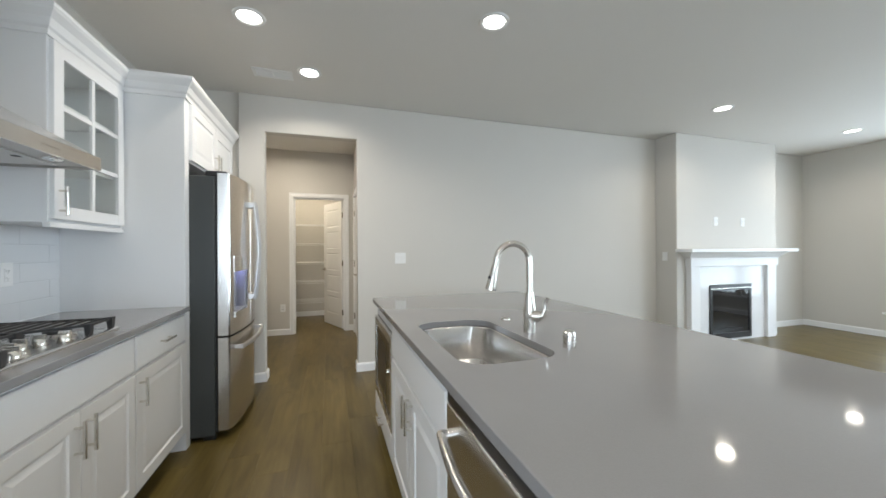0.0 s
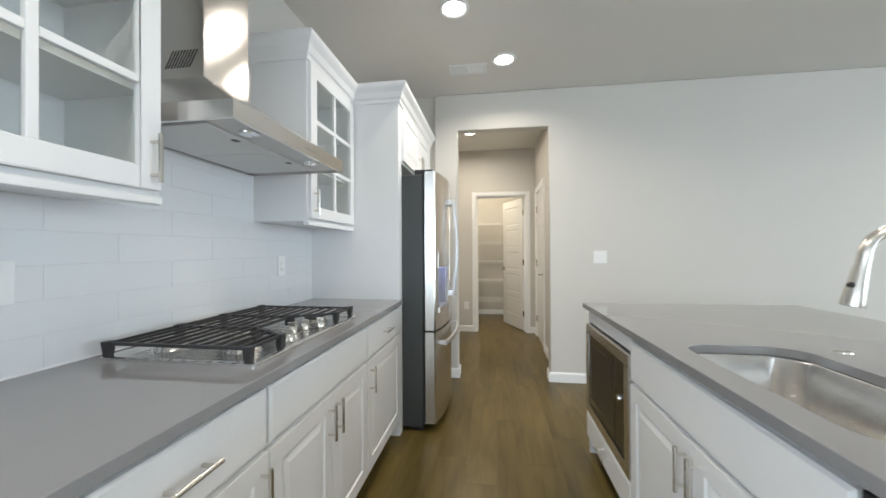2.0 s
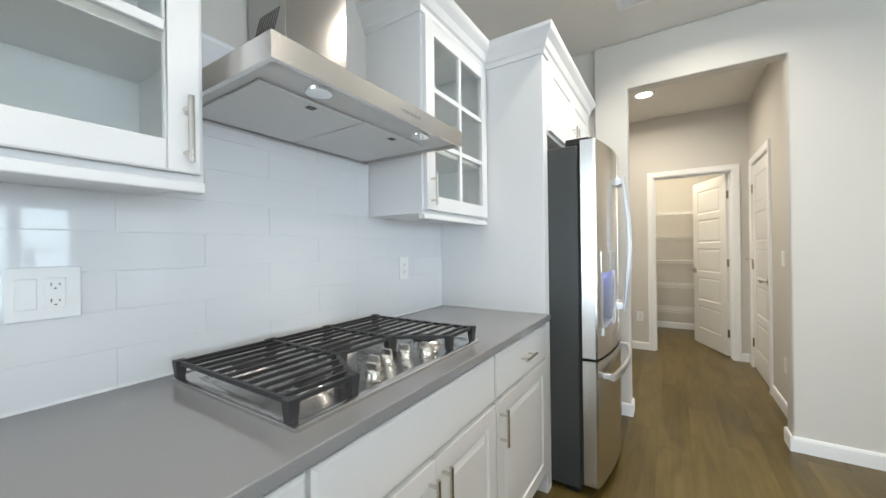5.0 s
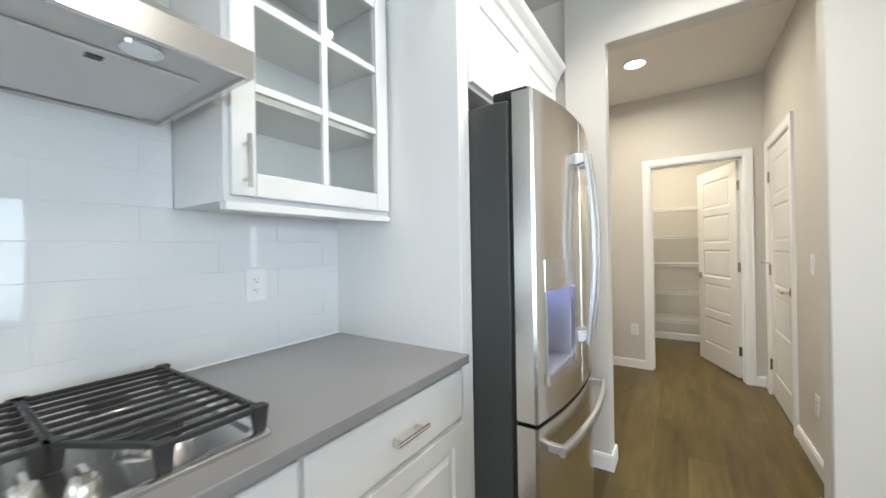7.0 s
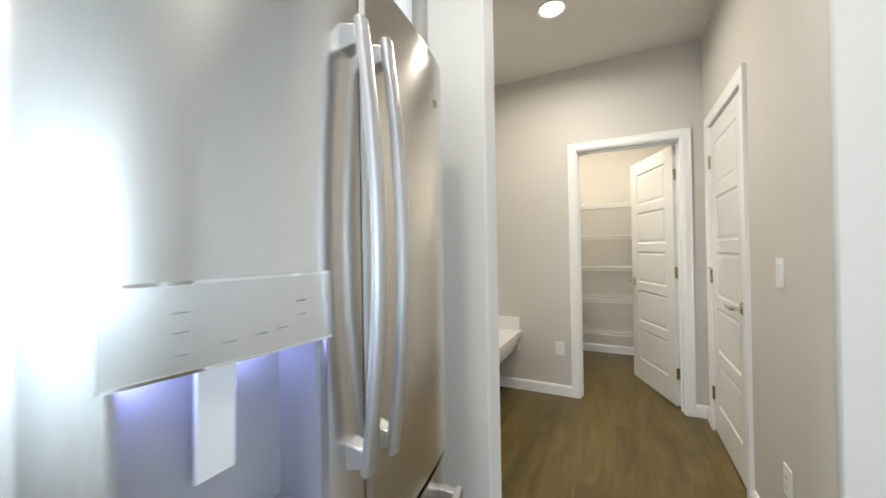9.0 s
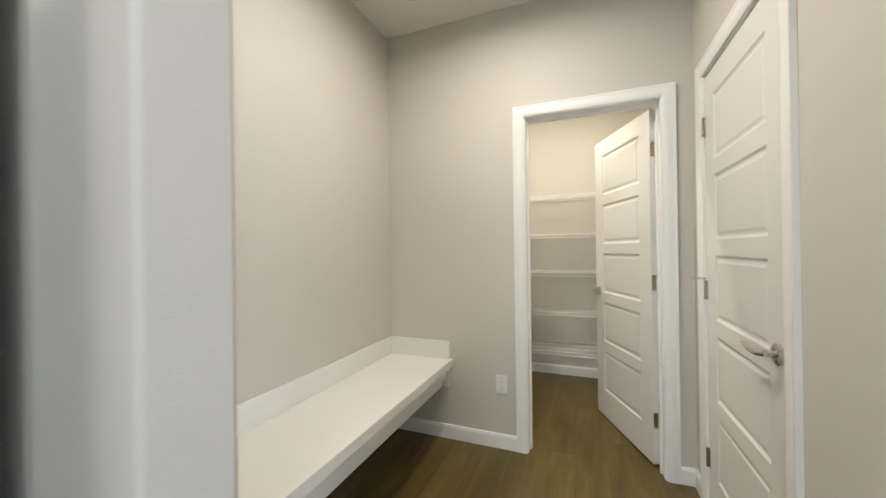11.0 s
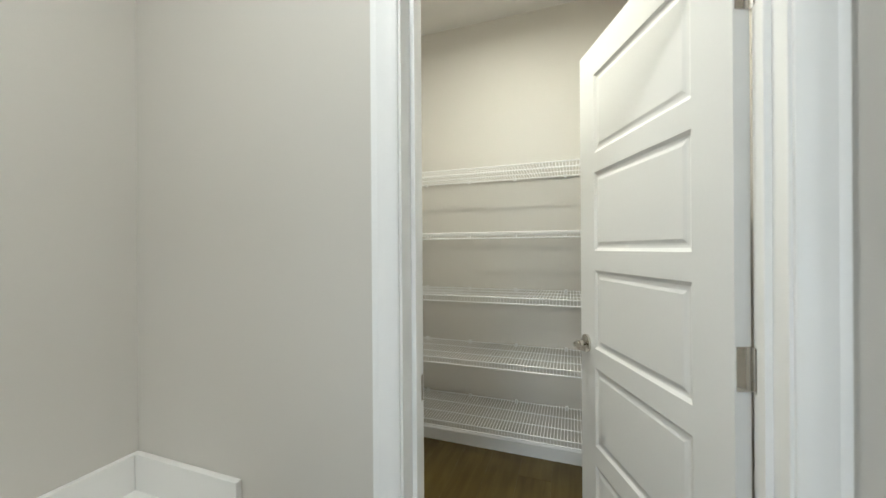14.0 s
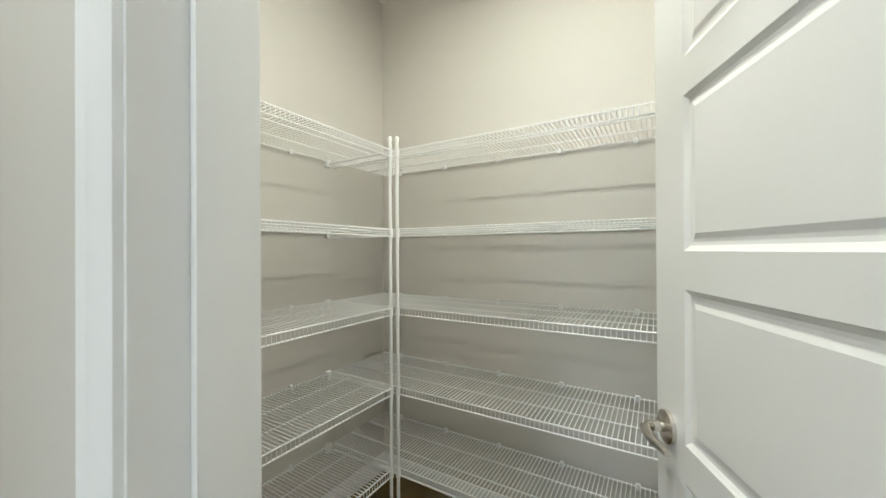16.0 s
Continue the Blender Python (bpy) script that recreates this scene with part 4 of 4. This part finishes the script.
def strap(points, wide, thick, axis):
    """A flat bar with rounded edges along the points; axis: the unit vector across its width."""
    pts, ax = [Vector(p) for p in points], Vector(axis)
    n, v = 12, []
    for i, p in enumerate(pts):
        d = (pts[min(i + 1, len(pts) - 1)] - pts[max(i - 1, 0)]).normalized()
        out = d.cross(ax).normalized()
        for k in range(n):
            a = 2 * math.pi * (k + 0.5) / n
            c, e = math.cos(a), math.sin(a)
            v.append(tuple(p + ax * math.copysign(abs(c) ** 0.6, c) * wide / 2 + out * math.copysign(abs(e) ** 0.6, e) * thick / 2))
    f = [(i * n + k, i * n + (k + 1) % n, (i + 1) * n + (k + 1) % n, (i + 1) * n + k) for i in range(len(pts) - 1) for k in range(n)]
    return v, f + [tuple(range(n))[::-1], tuple((len(pts) - 1) * n + k for k in range(n))]


for y, dr in ((2.943, ld), (3.014, rd)):
    x0 = front_x(y)
    pts = [(x0 + 0.034 + 0.030 * math.sin(math.pi * k / 16), y, 0.885 + 0.760 * k / 16) for k in range(17)]
    part("handle", STEEL_BAR, [strap(pts, 0.027, 0.019, (0, 1, 0))], dr, smooth=True, label="curved steel bar handle")
    for z in (0.912, 1.618):
        part("handle_mount", STEEL_BAR, [hull4([(x0 - 0.002, y - 0.016, z - 0.024), (x0 - 0.002, y + 0.016, z - 0.024), (x0 - 0.002, y + 0.016, z + 0.024), (x0 - 0.002, y - 0.016, z + 0.024)],
                                             [(x0 + 0.032, y - 0.012, z - 0.016), (x0 + 0.032, y + 0.012, z - 0.016), (x0 + 0.032, y + 0.012, z + 0.016), (x0 + 0.032, y - 0.012, z + 0.016)])], dr, bevel=0.003)
pts = [(front_x(y) + 0.050, y, 0.600) for y in [FY0 + 0.055 + (FY1 - FY0 - 0.11) * k / 18 for k in range(19)]]
part("handle", STEEL_BAR, [strap(pts, 0.034, 0.022, (0, 0, 1))], fz, smooth=True, label="curved steel bar handle")
for y in (FY0 + 0.072, FY1 - 0.072):
    part("handle_mount", STEEL_BAR, [box(front_x(y) - 0.002, front_x(y) + 0.046, y - 0.012, y + 0.012, 0.586, 0.614)], fz, bevel=0.004)
for y in (FY0 + 0.03, FY1 - 0.03):
    part("hinge_cover", BLACK, [box(-0.78, -0.655, y - 0.022, y + 0.022, 1.7655, 1.80)], fr, bevel=0.006, label="black hinge cover")
part("badge", CHROME, [tube([(front_x(3.33) - 0.001, 3.33, 1.655), (front_x(3.33) + 0.002, 3.33, 1.655)], 0.012, 20)], rd, label="small round metal badge")

# ---- island ----
IX0, IX1, IY0, IY1 = 0.304, 1.488, -0.32, 2.482
SX0, SX1, SY0_, SY1_ = 0.392, 0.745, 0.838, 1.505     # sink cut-out


def worktop_with_hole(x0, x1, y0, y1, z0, z1, hole):
    n = len(hole)
    outer = []
    cx, cy = sum(p[0] for p in hole) / n, sum(p[1] for p in hole) / n
    for hx, hy, _ in hole:
        dx, dy = hx - cx, hy - cy
        k = min(((x1 if dx > 0 else x0) - cx) / dx if abs(dx) > 1e-9 else 1e9, ((y1 if dy > 0 else y0) - cy) / dy if abs(dy) > 1e-9 else 1e9)
        outer.append((cx + dx * k, cy + dy * k))
    v, f = [], []
    for c in ((x0, y0), (x1, y0), (x1, y1), (x0, y1)):
        i = min(range(n), key=lambda q: (outer[q][0] - c[0]) ** 2 + (outer[q][1] - c[1]) ** 2)
        outer[i] = c
    for z in (z0, z1):
        v += [(a, b, z) for a, b in outer] + [(p[0], p[1], z) for p in hole]
    for k in range(n):
        m = (k + 1) % n
        f += [(2 * n + k, 2 * n + m, 3 * n + m, 3 * n + k), (k, n + k, n + m, m), (k, m, 2 * n + m, 2 * n + k), (n + k, 3 * n + k, 3 * n + m, n + m)]
    return v, f


hole = rounded_ring(SX0, SX1, SY0_, SY1_, 0.09, 0, 8)
part("island_worktop", QUARTZ, [worktop_with_hole(IX0, IX1, IY0, IY1, 0.884, 0.914, hole)], bevel=0.0025, at=(0.9, 1.08, 0.884))
tagged(bpy.data.objects["island_worktop"], "grey polished quartz island worktop with a sink cut-out", "counter")
sink = thing("sink", (0.57, 1.16, 0.68), "undermounted stainless steel single-bowl sink", "sink")
part("bowl", STEEL, [loft([rounded_ring(SX0 - 0.012, SX1 + 0.012, SY0_ - 0.012, SY1_ + 0.012, 0.09, 0.8825, 8), rounded_ring(SX0 - 0.004, SX1 + 0.004, SY0_ - 0.004, SY1_ + 0.004, 0.09, 0.8820, 8), rounded_ring(SX0, SX1, SY0_, SY1_, 0.09, 0.876, 8), rounded_ring(SX0 + 0.006, SX1 - 0.006, SY0_ + 0.006, SY1_ - 0.006, 0.085, 0.72, 8),
                           rounded_ring(SX0 + 0.03, SX1 - 0.03, SY0_ + 0.03, SY1_ - 0.03, 0.075, 0.69, 8), rounded_ring(SX0 + 0.13, SX1 - 0.13, SY0_ + 0.13, SY1_ - 0.13, 0.04, 0.685, 8)], True)], sink, smooth=True)
part("drain", CHROME, [tube([(0.57, 1.16, 0.686), (0.57, 1.16, 0.690)], [0.045, 0.04], 20)], sink, smooth=True)

fx, fy = 0.814, 1.172
fau = thing("kitchen_faucet", (fx, fy, 0.914), "brushed nickel pull-down gooseneck kitchen faucet", "faucet")
part("base", NICKEL, [tube([(fx, fy, 0.914), (fx, fy, 0.96), (fx, fy, 1.0), (fx, fy, 1.03), (fx, fy, 1.085)], [0.027, 0.026, 0.027, 0.024, 0.016], 24)], fau, smooth=True)
R = 0.078
neck = [(fx, fy, 1.08), (fx, fy, 1.19)] + [(fx - R + R * math.cos(a), fy, 1.212 + R * math.sin(a)) for a in [math.pi * k / 14 for k in range(15)]] + [(fx - 2 * R - 0.006, fy, 1.192)]
part("neck", NICKEL, [tube(neck, 0.0135, 16)], fau, smooth=True)
sx = fx - 2 * R - 0.006
part("spray_head", NICKEL, [tube([(sx, fy, 1.197), (sx - 0.008, fy, 1.157), (sx - 0.018, fy, 1.112), (sx - 0.021, fy, 1.099)], [0.015, 0.0175, 0.0225, 0.022], 18)], fau, smooth=True)
part("spray_button", BLACK, [tube([(sx - 0.022, fy - 0.004, 1.152), (sx - 0.030, fy - 0.004, 1.149)], [0.009, 0.007], 12)], fau, smooth=True)
part("lever", NICKEL, [tube([(fx + 0.0, fy - 0.004, 0.984), (fx + 0.026, fy - 0.036, 0.984), (fx + 0.031, fy - 0.042, 0.984)], [0.025, 0.023, 0.017], 16), tube([(fx + 0.024, fy - 0.033, 0.985), (fx + 0.036, fy - 0.047, 0.992), (fx + 0.041, fy - 0.053, 1.02), (fx + 0.041, fy - 0.054, 1.045), (fx + 0.046, fy - 0.06, 1.066)], [0.018, 0.015, 0.0095, 0.009, 0.0105], 12)], fau, smooth=True)
ag = thing("air_gap", (0.822, 0.92, 0.914), "chrome air gap cap on the island worktop", "air gap")
part("cap", NICKEL, [tube([(0.822, 0.92, 0.914), (0.822, 0.92, 0.958), (0.822, 0.92, 0.970), (0.822, 0.92, 0.973)], [0.0225, 0.0225, 0.021, 0.016], 24)], ag, smooth=True)
db = thing("disposal_button", (0.846, 1.45, 0.914), "small flat nickel button on the worktop", "button")
part("cap", NICKEL, [tube([(0.846, 1.45, 0.914), (0.846, 1.45, 0.919), (0.846, 1.45, 0.921)], [0.023, 0.022, 0.017], 20)], db, smooth=True)

TI = face_west(0.338, 0)
ID = 0.6


def island_body(name, u0, u1, label):
    c = thing(name, TI((u0 + u1) / 2, -ID / 2, 0), label, "cabinet", "island cabinets")
    # thin dark sheet that paints shade under the island fronts
    part("toe_shade_sheet", TOE_SHADE, [box(u0, u1, -0.07, -0.066, 0.002, 0.10, TI)], c, label="dark sheet painted as shade in the toe recess")
    return c


mc = island_body("island_cabinet", 1.748, 2.458, "white island cabinet with microwave opening and one drawer")
part("body", CABINET, [box(1.748, 1.764, -ID, 0, 0.105, 0.882, TI), box(2.442, 2.458, -ID, 0, 0.105, 0.882, TI), box(1.764, 2.442, -ID, 0, 0.105, 0.262, TI), box(1.764, 2.442, -ID, 0, 0.805, 0.882, TI), box(1.764, 2.442, -ID, -0.45, 0.262, 0.805, TI), box(1.748, 2.458, -ID, -0.07, 0, 0.105, TI)], mc)
front_drawer(TI, 1.754, 2.452, 0.112, 0.258, mc)
mw = thing("microwave", (0.5, 2.103, 0.262), "built-in stainless steel microwave with black glass door", "microwave")
part("case", BLACK, [box(1.772, 2.434, -0.40, 0.0, 0.2625, 0.80, TI)], mw)
a, b, c0, c1 = 1.758, 2.448, 0.270, 0.795
part("trim_frame", STEEL, [box(a, b, 0.001, 0.022, c0, c0 + 0.055, TI), box(a, b, 0.001, 0.022, c1 - 0.05, c1, TI), box(a, a + 0.055, 0.001, 0.022, c0 + 0.055, c1 - 0.05, TI), box(b - 0.055, b, 0.001, 0.022, c0 + 0.055, c1 - 0.05, TI)], mw, bevel=0.002)
part("door_glass", BLACK_GLASS, [box(a + 0.185, b - 0.06, 0.003, 0.017, c0 + 0.06, c1 - 0.055, TI)], mw, bevel=0.002)
part("inner_window", BLACK, [box(a + 0.225, b - 0.10, 0.0172, 0.0176, c0 + 0.105, c1 - 0.10, TI)], mw)
part("control_panel", BLACK_GLASS, [box(a + 0.06, a + 0.18, 0.003, 0.017, c0 + 0.06, c1 - 0.055, TI)], mw, bevel=0.002)
part("release_knob", CHROME, [tube([(a + 0.12, 0.017, c0 + 0.30), (a + 0.12, 0.028, c0 + 0.30)], [0.016, 0.014], 16, TI)], mw, smooth=True)
sc = base_cabinet(TI, 0.803, 1.748, ID, "white two-door sink base in the island", "rl", drawer_pull=False, group="island cabinets", hollow=True)
dw = thing("dishwasher", (0.64, 0.5, 0), "stainless steel dishwasher with curved bar handle under the worktop", "dishwasher")
part("body", GREY_SIDE, [box(0.206, 0.797, -0.57, -0.012, 0.10, 0.872, TI)], dw)
part("door", STEEL, [box(0.206, 0.797, -0.0115, 0.022, 0.115, 0.835, TI)], dw, bevel=0.004)
part("control_strip", BLACK, [box(0.206, 0.797, -0.0115, 0.020, 0.837, 0.872, TI)], dw, bevel=0.003, label="black top control strip")
part("handle", STEEL, [tube([(0.245 + 0.512 * k / 14, 0.05 + 0.028 * math.sin(math.pi * k / 14), 0.768) for k in range(15)], 0.013, 12, TI), tube([(0.252, 0.02, 0.768), (0.252, 0.053, 0.768)], 0.015, 12, TI), tube([(0.75, 0.02, 0.768), (0.75, 0.053, 0.768)], 0.015, 12, TI)], dw, smooth=True, label="curved steel bar handle")
part("toe_kick", BLACK, [box(0.206, 0.797, -0.08, -0.076, 0.0, 0.10, TI)], dw)
for k in range(7):
    part("control_mark", PLASTIC, [box(0.40 + k * 0.03, 0.412 + k * 0.03, -0.002, 0.004, 0.8722, 0.8726, TI)], dw)
base_cabinet(TI, -0.30, 0.20, ID, "white island cabinet beside the dishwasher", "l", group="island cabinets")
ip = thing("island_back_panel", (1.0, 1.08, 0), "white panelled back and end of the island", "panel")
part("panel", CABINET, [box(0.9395, 0.96, -0.30, 2.458, 0, 0.882), box(0.338, 0.9395, 2.459, 2.472, 0, 0.882)], ip)

# ---- fireplace ----
fp = thing("fireplace", (5.28, 3.33, 0), "white fireplace surround with mantel shelf and black gas firebox", "fireplace")
yb = BY - 0.001
part("leg", TRIM, [box(4.46, 4.62, yb - 0.07, yb, 0, 1.02)], fp, bevel=0.004)
part("leg", TRIM, [box(5.92, 6.10, yb - 0.07, yb, 0, 1.02)], fp, bevel=0.004)
part("surround", STONE, [box(4.62, 4.83, yb - 0.03, yb, 0, 1.02), box(5.63, 5.92, yb - 0.03, yb, 0, 1.02), box(4.83, 5.63, yb - 0.03, yb, 0.77, 1.02), box(4.83, 5.63, yb - 0.03, yb, 0, 0.03)], fp, label="white glossy stone facing")
part("frieze", TRIM, [box(4.44, 6.12, yb - 0.085, yb, 1.0205, 1.13)], fp, bevel=0.004)
part("moulding", TRIM, [loft([[(4.42 - k, yb - 0.09 - k, z), (6.14 + k, yb - 0.09 - k, z), (6.14 + k, yb, z), (4.42 - k, yb, z)] for k, z in ((0, 1.1305), (0.01, 1.15), (0.03, 1.165), (0.05, 1.19), (0.075, 1.21))], True, True)], fp)
part("mantel_shelf", TRIM, [box(4.27, 6.30, yb - 0.23, yb, 1.2105, 1.255)], fp, bevel=0.006)
part("firebox_frame", BLACK, [box(4.83, 5.63, yb - 0.045, yb - 0.031, 0.69, 0.765), box(4.83, 4.875, yb - 0.045, yb - 0.031, 0.035, 0.69), box(5.585, 5.63, yb - 0.045, yb - 0.031, 0.035, 0.69), box(4.875, 5.585, yb - 0.045, yb - 0.031, 0.035, 0.11)], fp, bevel=0.003, label="black metal firebox frame")
part("louvre", NICKEL, [box(4.84, 5.62, yb - 0.049, yb - 0.0455, 0.715, 0.722)], fp)
part("firebox_glass", BLACK_GLASS, [box(4.875, 5.585, yb - 0.036, yb - 0.031, 0.11, 0.69)], fp)
part("log", IRON, [tube([(5.0, yb - 0.041, 0.17), (5.2, yb - 0.041, 0.19), (5.45, yb - 0.041, 0.16)], [0.0035, 0.004, 0.0035], 8)], fp)

# ---- hall bench ----
bench = thing("bench", (-1.22, 4.7, 0), "white built-in bench with low backsplash, open underneath", "bench")
part("seat", BENCHPAINT, [box(HX0 + 0.001, -0.985, HY0 + 0.001, HY1 - 0.001, 0.478, 0.53)], bench, bevel=0.003)
part("apron", BENCHPAINT, [box(-1.036, -1.018, HY0 + 0.001, HY1 - 0.023, 0.405, 0.4778)], bench, bevel=0.002)
part("splash", BENCHPAINT, [box(HX0 + 0.001, HX0 + 0.021, HY0 + 0.001, HY1 - 0.022, 0.5302, 0.645)], bench, bevel=0.002)
part("splash", BENCHPAINT, [box(HX0 + 0.001, -1.003, HY1 - 0.021, HY1 - 0.001, 0.5302, 0.645)], bench, bevel=0.002)
part("rail", BENCHPAINT, [box(HX0 + 0.03, -1.01, HY1 - 0.02, HY1 - 0.001, 0.345, 0.4778), box(-1.075, -1.055, HY0 + 0.001, HY1 - 0.022, 0.345, 0.4778)], bench)


# ---- pantry wire shelves ----
def wire_shelf(T, length, depth, z, label, group):
    """Ventilated shelf: T(u along, w from the wall, v)."""
    s = thing("wire_shelf", T(length / 2, depth / 2, z), label, "shelf", group)
    rods = [tube([(0.004, w, z - dz), (length - 0.004, w, z - dz)], 0.0034, 6, T) for w, dz in ((0.012, 0.004), (depth * 0.36, 0.005), (depth * 0.70, 0.005), (depth, 0.004), (depth, 0.034))]
    n = int(length / 0.0165)
    for k in range(n + 1):
        u = 0.006 + k * (length - 0.012) / n
        rods.append(tube([(u, 0.006, z), (u, depth + 0.002, z), (u, depth + 0.003, z - 0.036)], 0.0018, 4, T))
    part("wires", WIRE, rods, s, kind="stuff")
    for k in range(max(2, int(length / 0.3))):
        u = 0.12 + k * 0.3
        if u < length:
            part("wall_clip", PLASTIC, [box(u - 0.008, u + 0.008, 0.001, 0.018, z - 0.016, z + 0.006, T)], s)
    return s


north_T = lambda u, w, v: (PX0 + 0.012 + u, PY1 - w, v)
west_T = lambda u, w, v: (PX0 + w, PY0 + 0.04 + u, v)
LEVELS = (0.335, 0.69, 1.04, 1.385, 1.735)
SD = 0.40
for z in LEVELS:
    wire_shelf(north_T, PX1 - PX0 - 0.02, SD, z, "long white vinyl-coated wire shelf on the pantry wall", "long pantry shelves")
    wire_shelf(west_T, PY1 - SD - PY0 - 0.055, SD, z, "short white vinyl-coated wire shelf on the pantry side wall", "short pantry shelves")
    br = thing("shelf_bracket", (PX0, PY1 - SD - 0.035, z), "white plastic end bracket on the pantry wall", "bracket", "shelf brackets")
    part("bracket", PLASTIC, [box(PX0 + 0.001, PX0 + 0.022, PY1 - SD - 0.045, PY1 - SD - 0.018, z - 0.035, z + 0.008)], br, bevel=0.003)
    part("arm", WIRE, [tube([(PX0 + 0.02, PY1 - SD - 0.03, z - 0.02), (PX0 + SD, PY1 - SD - 0.012, z - 0.012)], 0.004, 6)], br)
for px, py in ((PX0 + SD - 0.004, PY1 - SD - 0.022), (PX0 + SD + 0.022, PY1 - SD - 0.006)):
    po = thing("shelf_post", (px, py, 0), "slim white shelf support post at the pantry corner", "post", "shelf posts")
    part("tube", WIRE, [tube([(px, py, 0.0), (px, py, 1.775)], 0.0075, 12)], po, smooth=True)
    part("cap", PLASTIC, [tube([(px, py, 1.770), (px, py, 1.785), (px, py, 1.790)], [0.0095, 0.0095, 0.006], 12)], po, smooth=True)
    for z in LEVELS:
        part("clip", PLASTIC, [tube([(px, py, z - 0.04), (px, py, z + 0.004)], 0.0105, 12)], po, smooth=True)

# ---- backsplash tiles ----
bs = structure("backsplash", GROUT, [box(XW + 0.001, XW + 0.0089, -0.36, 2.491, 0.9143, 1.40), box(XW + 0.001, XW + 0.0089, 1.06, 1.886, 1.40, 1.90)])
TH, TL, J = 0.0972, 0.405, 0.0006


def tile_bits(l, h):
    e, k = 0.0003, 0.0013
    return hull4([(0, 0, 0), (0, l, 0), (0, l, h), (0, 0, h)], [(0.0030, 0, 0), (0.0030, l, 0), (0.0030, l, h), (0.0030, 0, h)]), \
        hull4([(0.0030, 0, 0), (0.0030, l, 0), (0.0030, l, h), (0.0030, 0, h)], [(0.0042, e, k), (0.0042, l - e, k), (0.0042, l - e, h - k), (0.0042, e, h - k)])


tiles = {}
tilt = random.Random(11)
row = 0
z = 0.9145
while z < 1.88:
    ya, yb_ = (-0.36, 2.491) if z < 1.38 else (1.06, 1.886)
    h = TH - J if z + TH < 1.40 or z > 1.395 else TH - J
    y = 0.794 - 3 * TL + (0.0 if row % 2 else TL / 2)
    while y < yb_:
        a, b = max(y, ya), min(y + TL - J, yb_)
        if b - a > 0.01:
            hh = h
            if ya < 0 and z + h > 1.399:
                hh = 1.399 - z
            key = (round(b - a, 3), round(hh, 3))
            if key not in tiles:
                o = part("tile", TILE, list(tile_bits(b - a, hh)), bs)
                tiles[key] = o.data
            else:
                o = new("tile", tiles[key])
                o.parent = bs
            o.location = (XW + 0.006, a, z)
            o.rotation_euler = (0, radians(tilt.uniform(-0.09, 0.09)), radians(tilt.uniform(-0.05, 0.05)))
        y += TL
    z += TH
    row += 1
structure("trim_caulk", GROUT, [prism([(0.0101, 0.9142), (0.0165, 0.9142), (0.0101, 0.9195)], -0.36, 2.491, lambda s, p, q: (XW + p, s, q))])


# ---- floor planks, last ----
def plank_mesh(name, w, l):
    c, d = 0.0008, 0.0008
    v, f = hull4([(0, 0, -0.012), (w, 0, -0.012), (w, l, -0.012), (0, l, -0.012)], [(0, 0, -d), (w, 0, -d), (w, l, -d), (0, l, -d)])
    n = len(v)
    v += [(c, c, 0), (w - c, c, 0), (w - c, l - c, 0), (c, l - c, 0)]
    f = [q for q in f if q != (4, 5, 6, 7)] + [(4 + i, 4 + (i + 1) % 4, n + (i + 1) % 4, n + i) for i in range(4)] + [(n, n + 1, n + 2, n + 3)]
    return v, f


floor = structure("floor", PLANK, [box(XW, XE, YS, PY1, -0.0119, -0.0118)])
PW, PL = 0.182, 1.22
plank_me = None
far = []
rng = random.Random(5)
x = XW
while x < XE:
    y = YS - rng.uniform(0.0, 1.1)
    end = PY1 if x < HX1 + 0.1 else YN + 0.02
    while y < end:
        length = min(PL, end - y)
        if x < 1.0 and y > -1.2 and length == PL:
            if plank_me is None:
                o = part("plank", PLANK, [plank_mesh("plank", PW, PL)], floor)
                plank_me = o.data
            else:
                o = new("plank", plank_me)
                o.parent = floor
            o.location = (x, y, 0)
        else:
            v, f = plank_mesh("plank", PW, length)
            far.append(([(a + x, b + y, c) for a, b, c in v], f))
        y += PL
    x += PW
part("far_planks", PLANK, far, floor, kind="stuff")
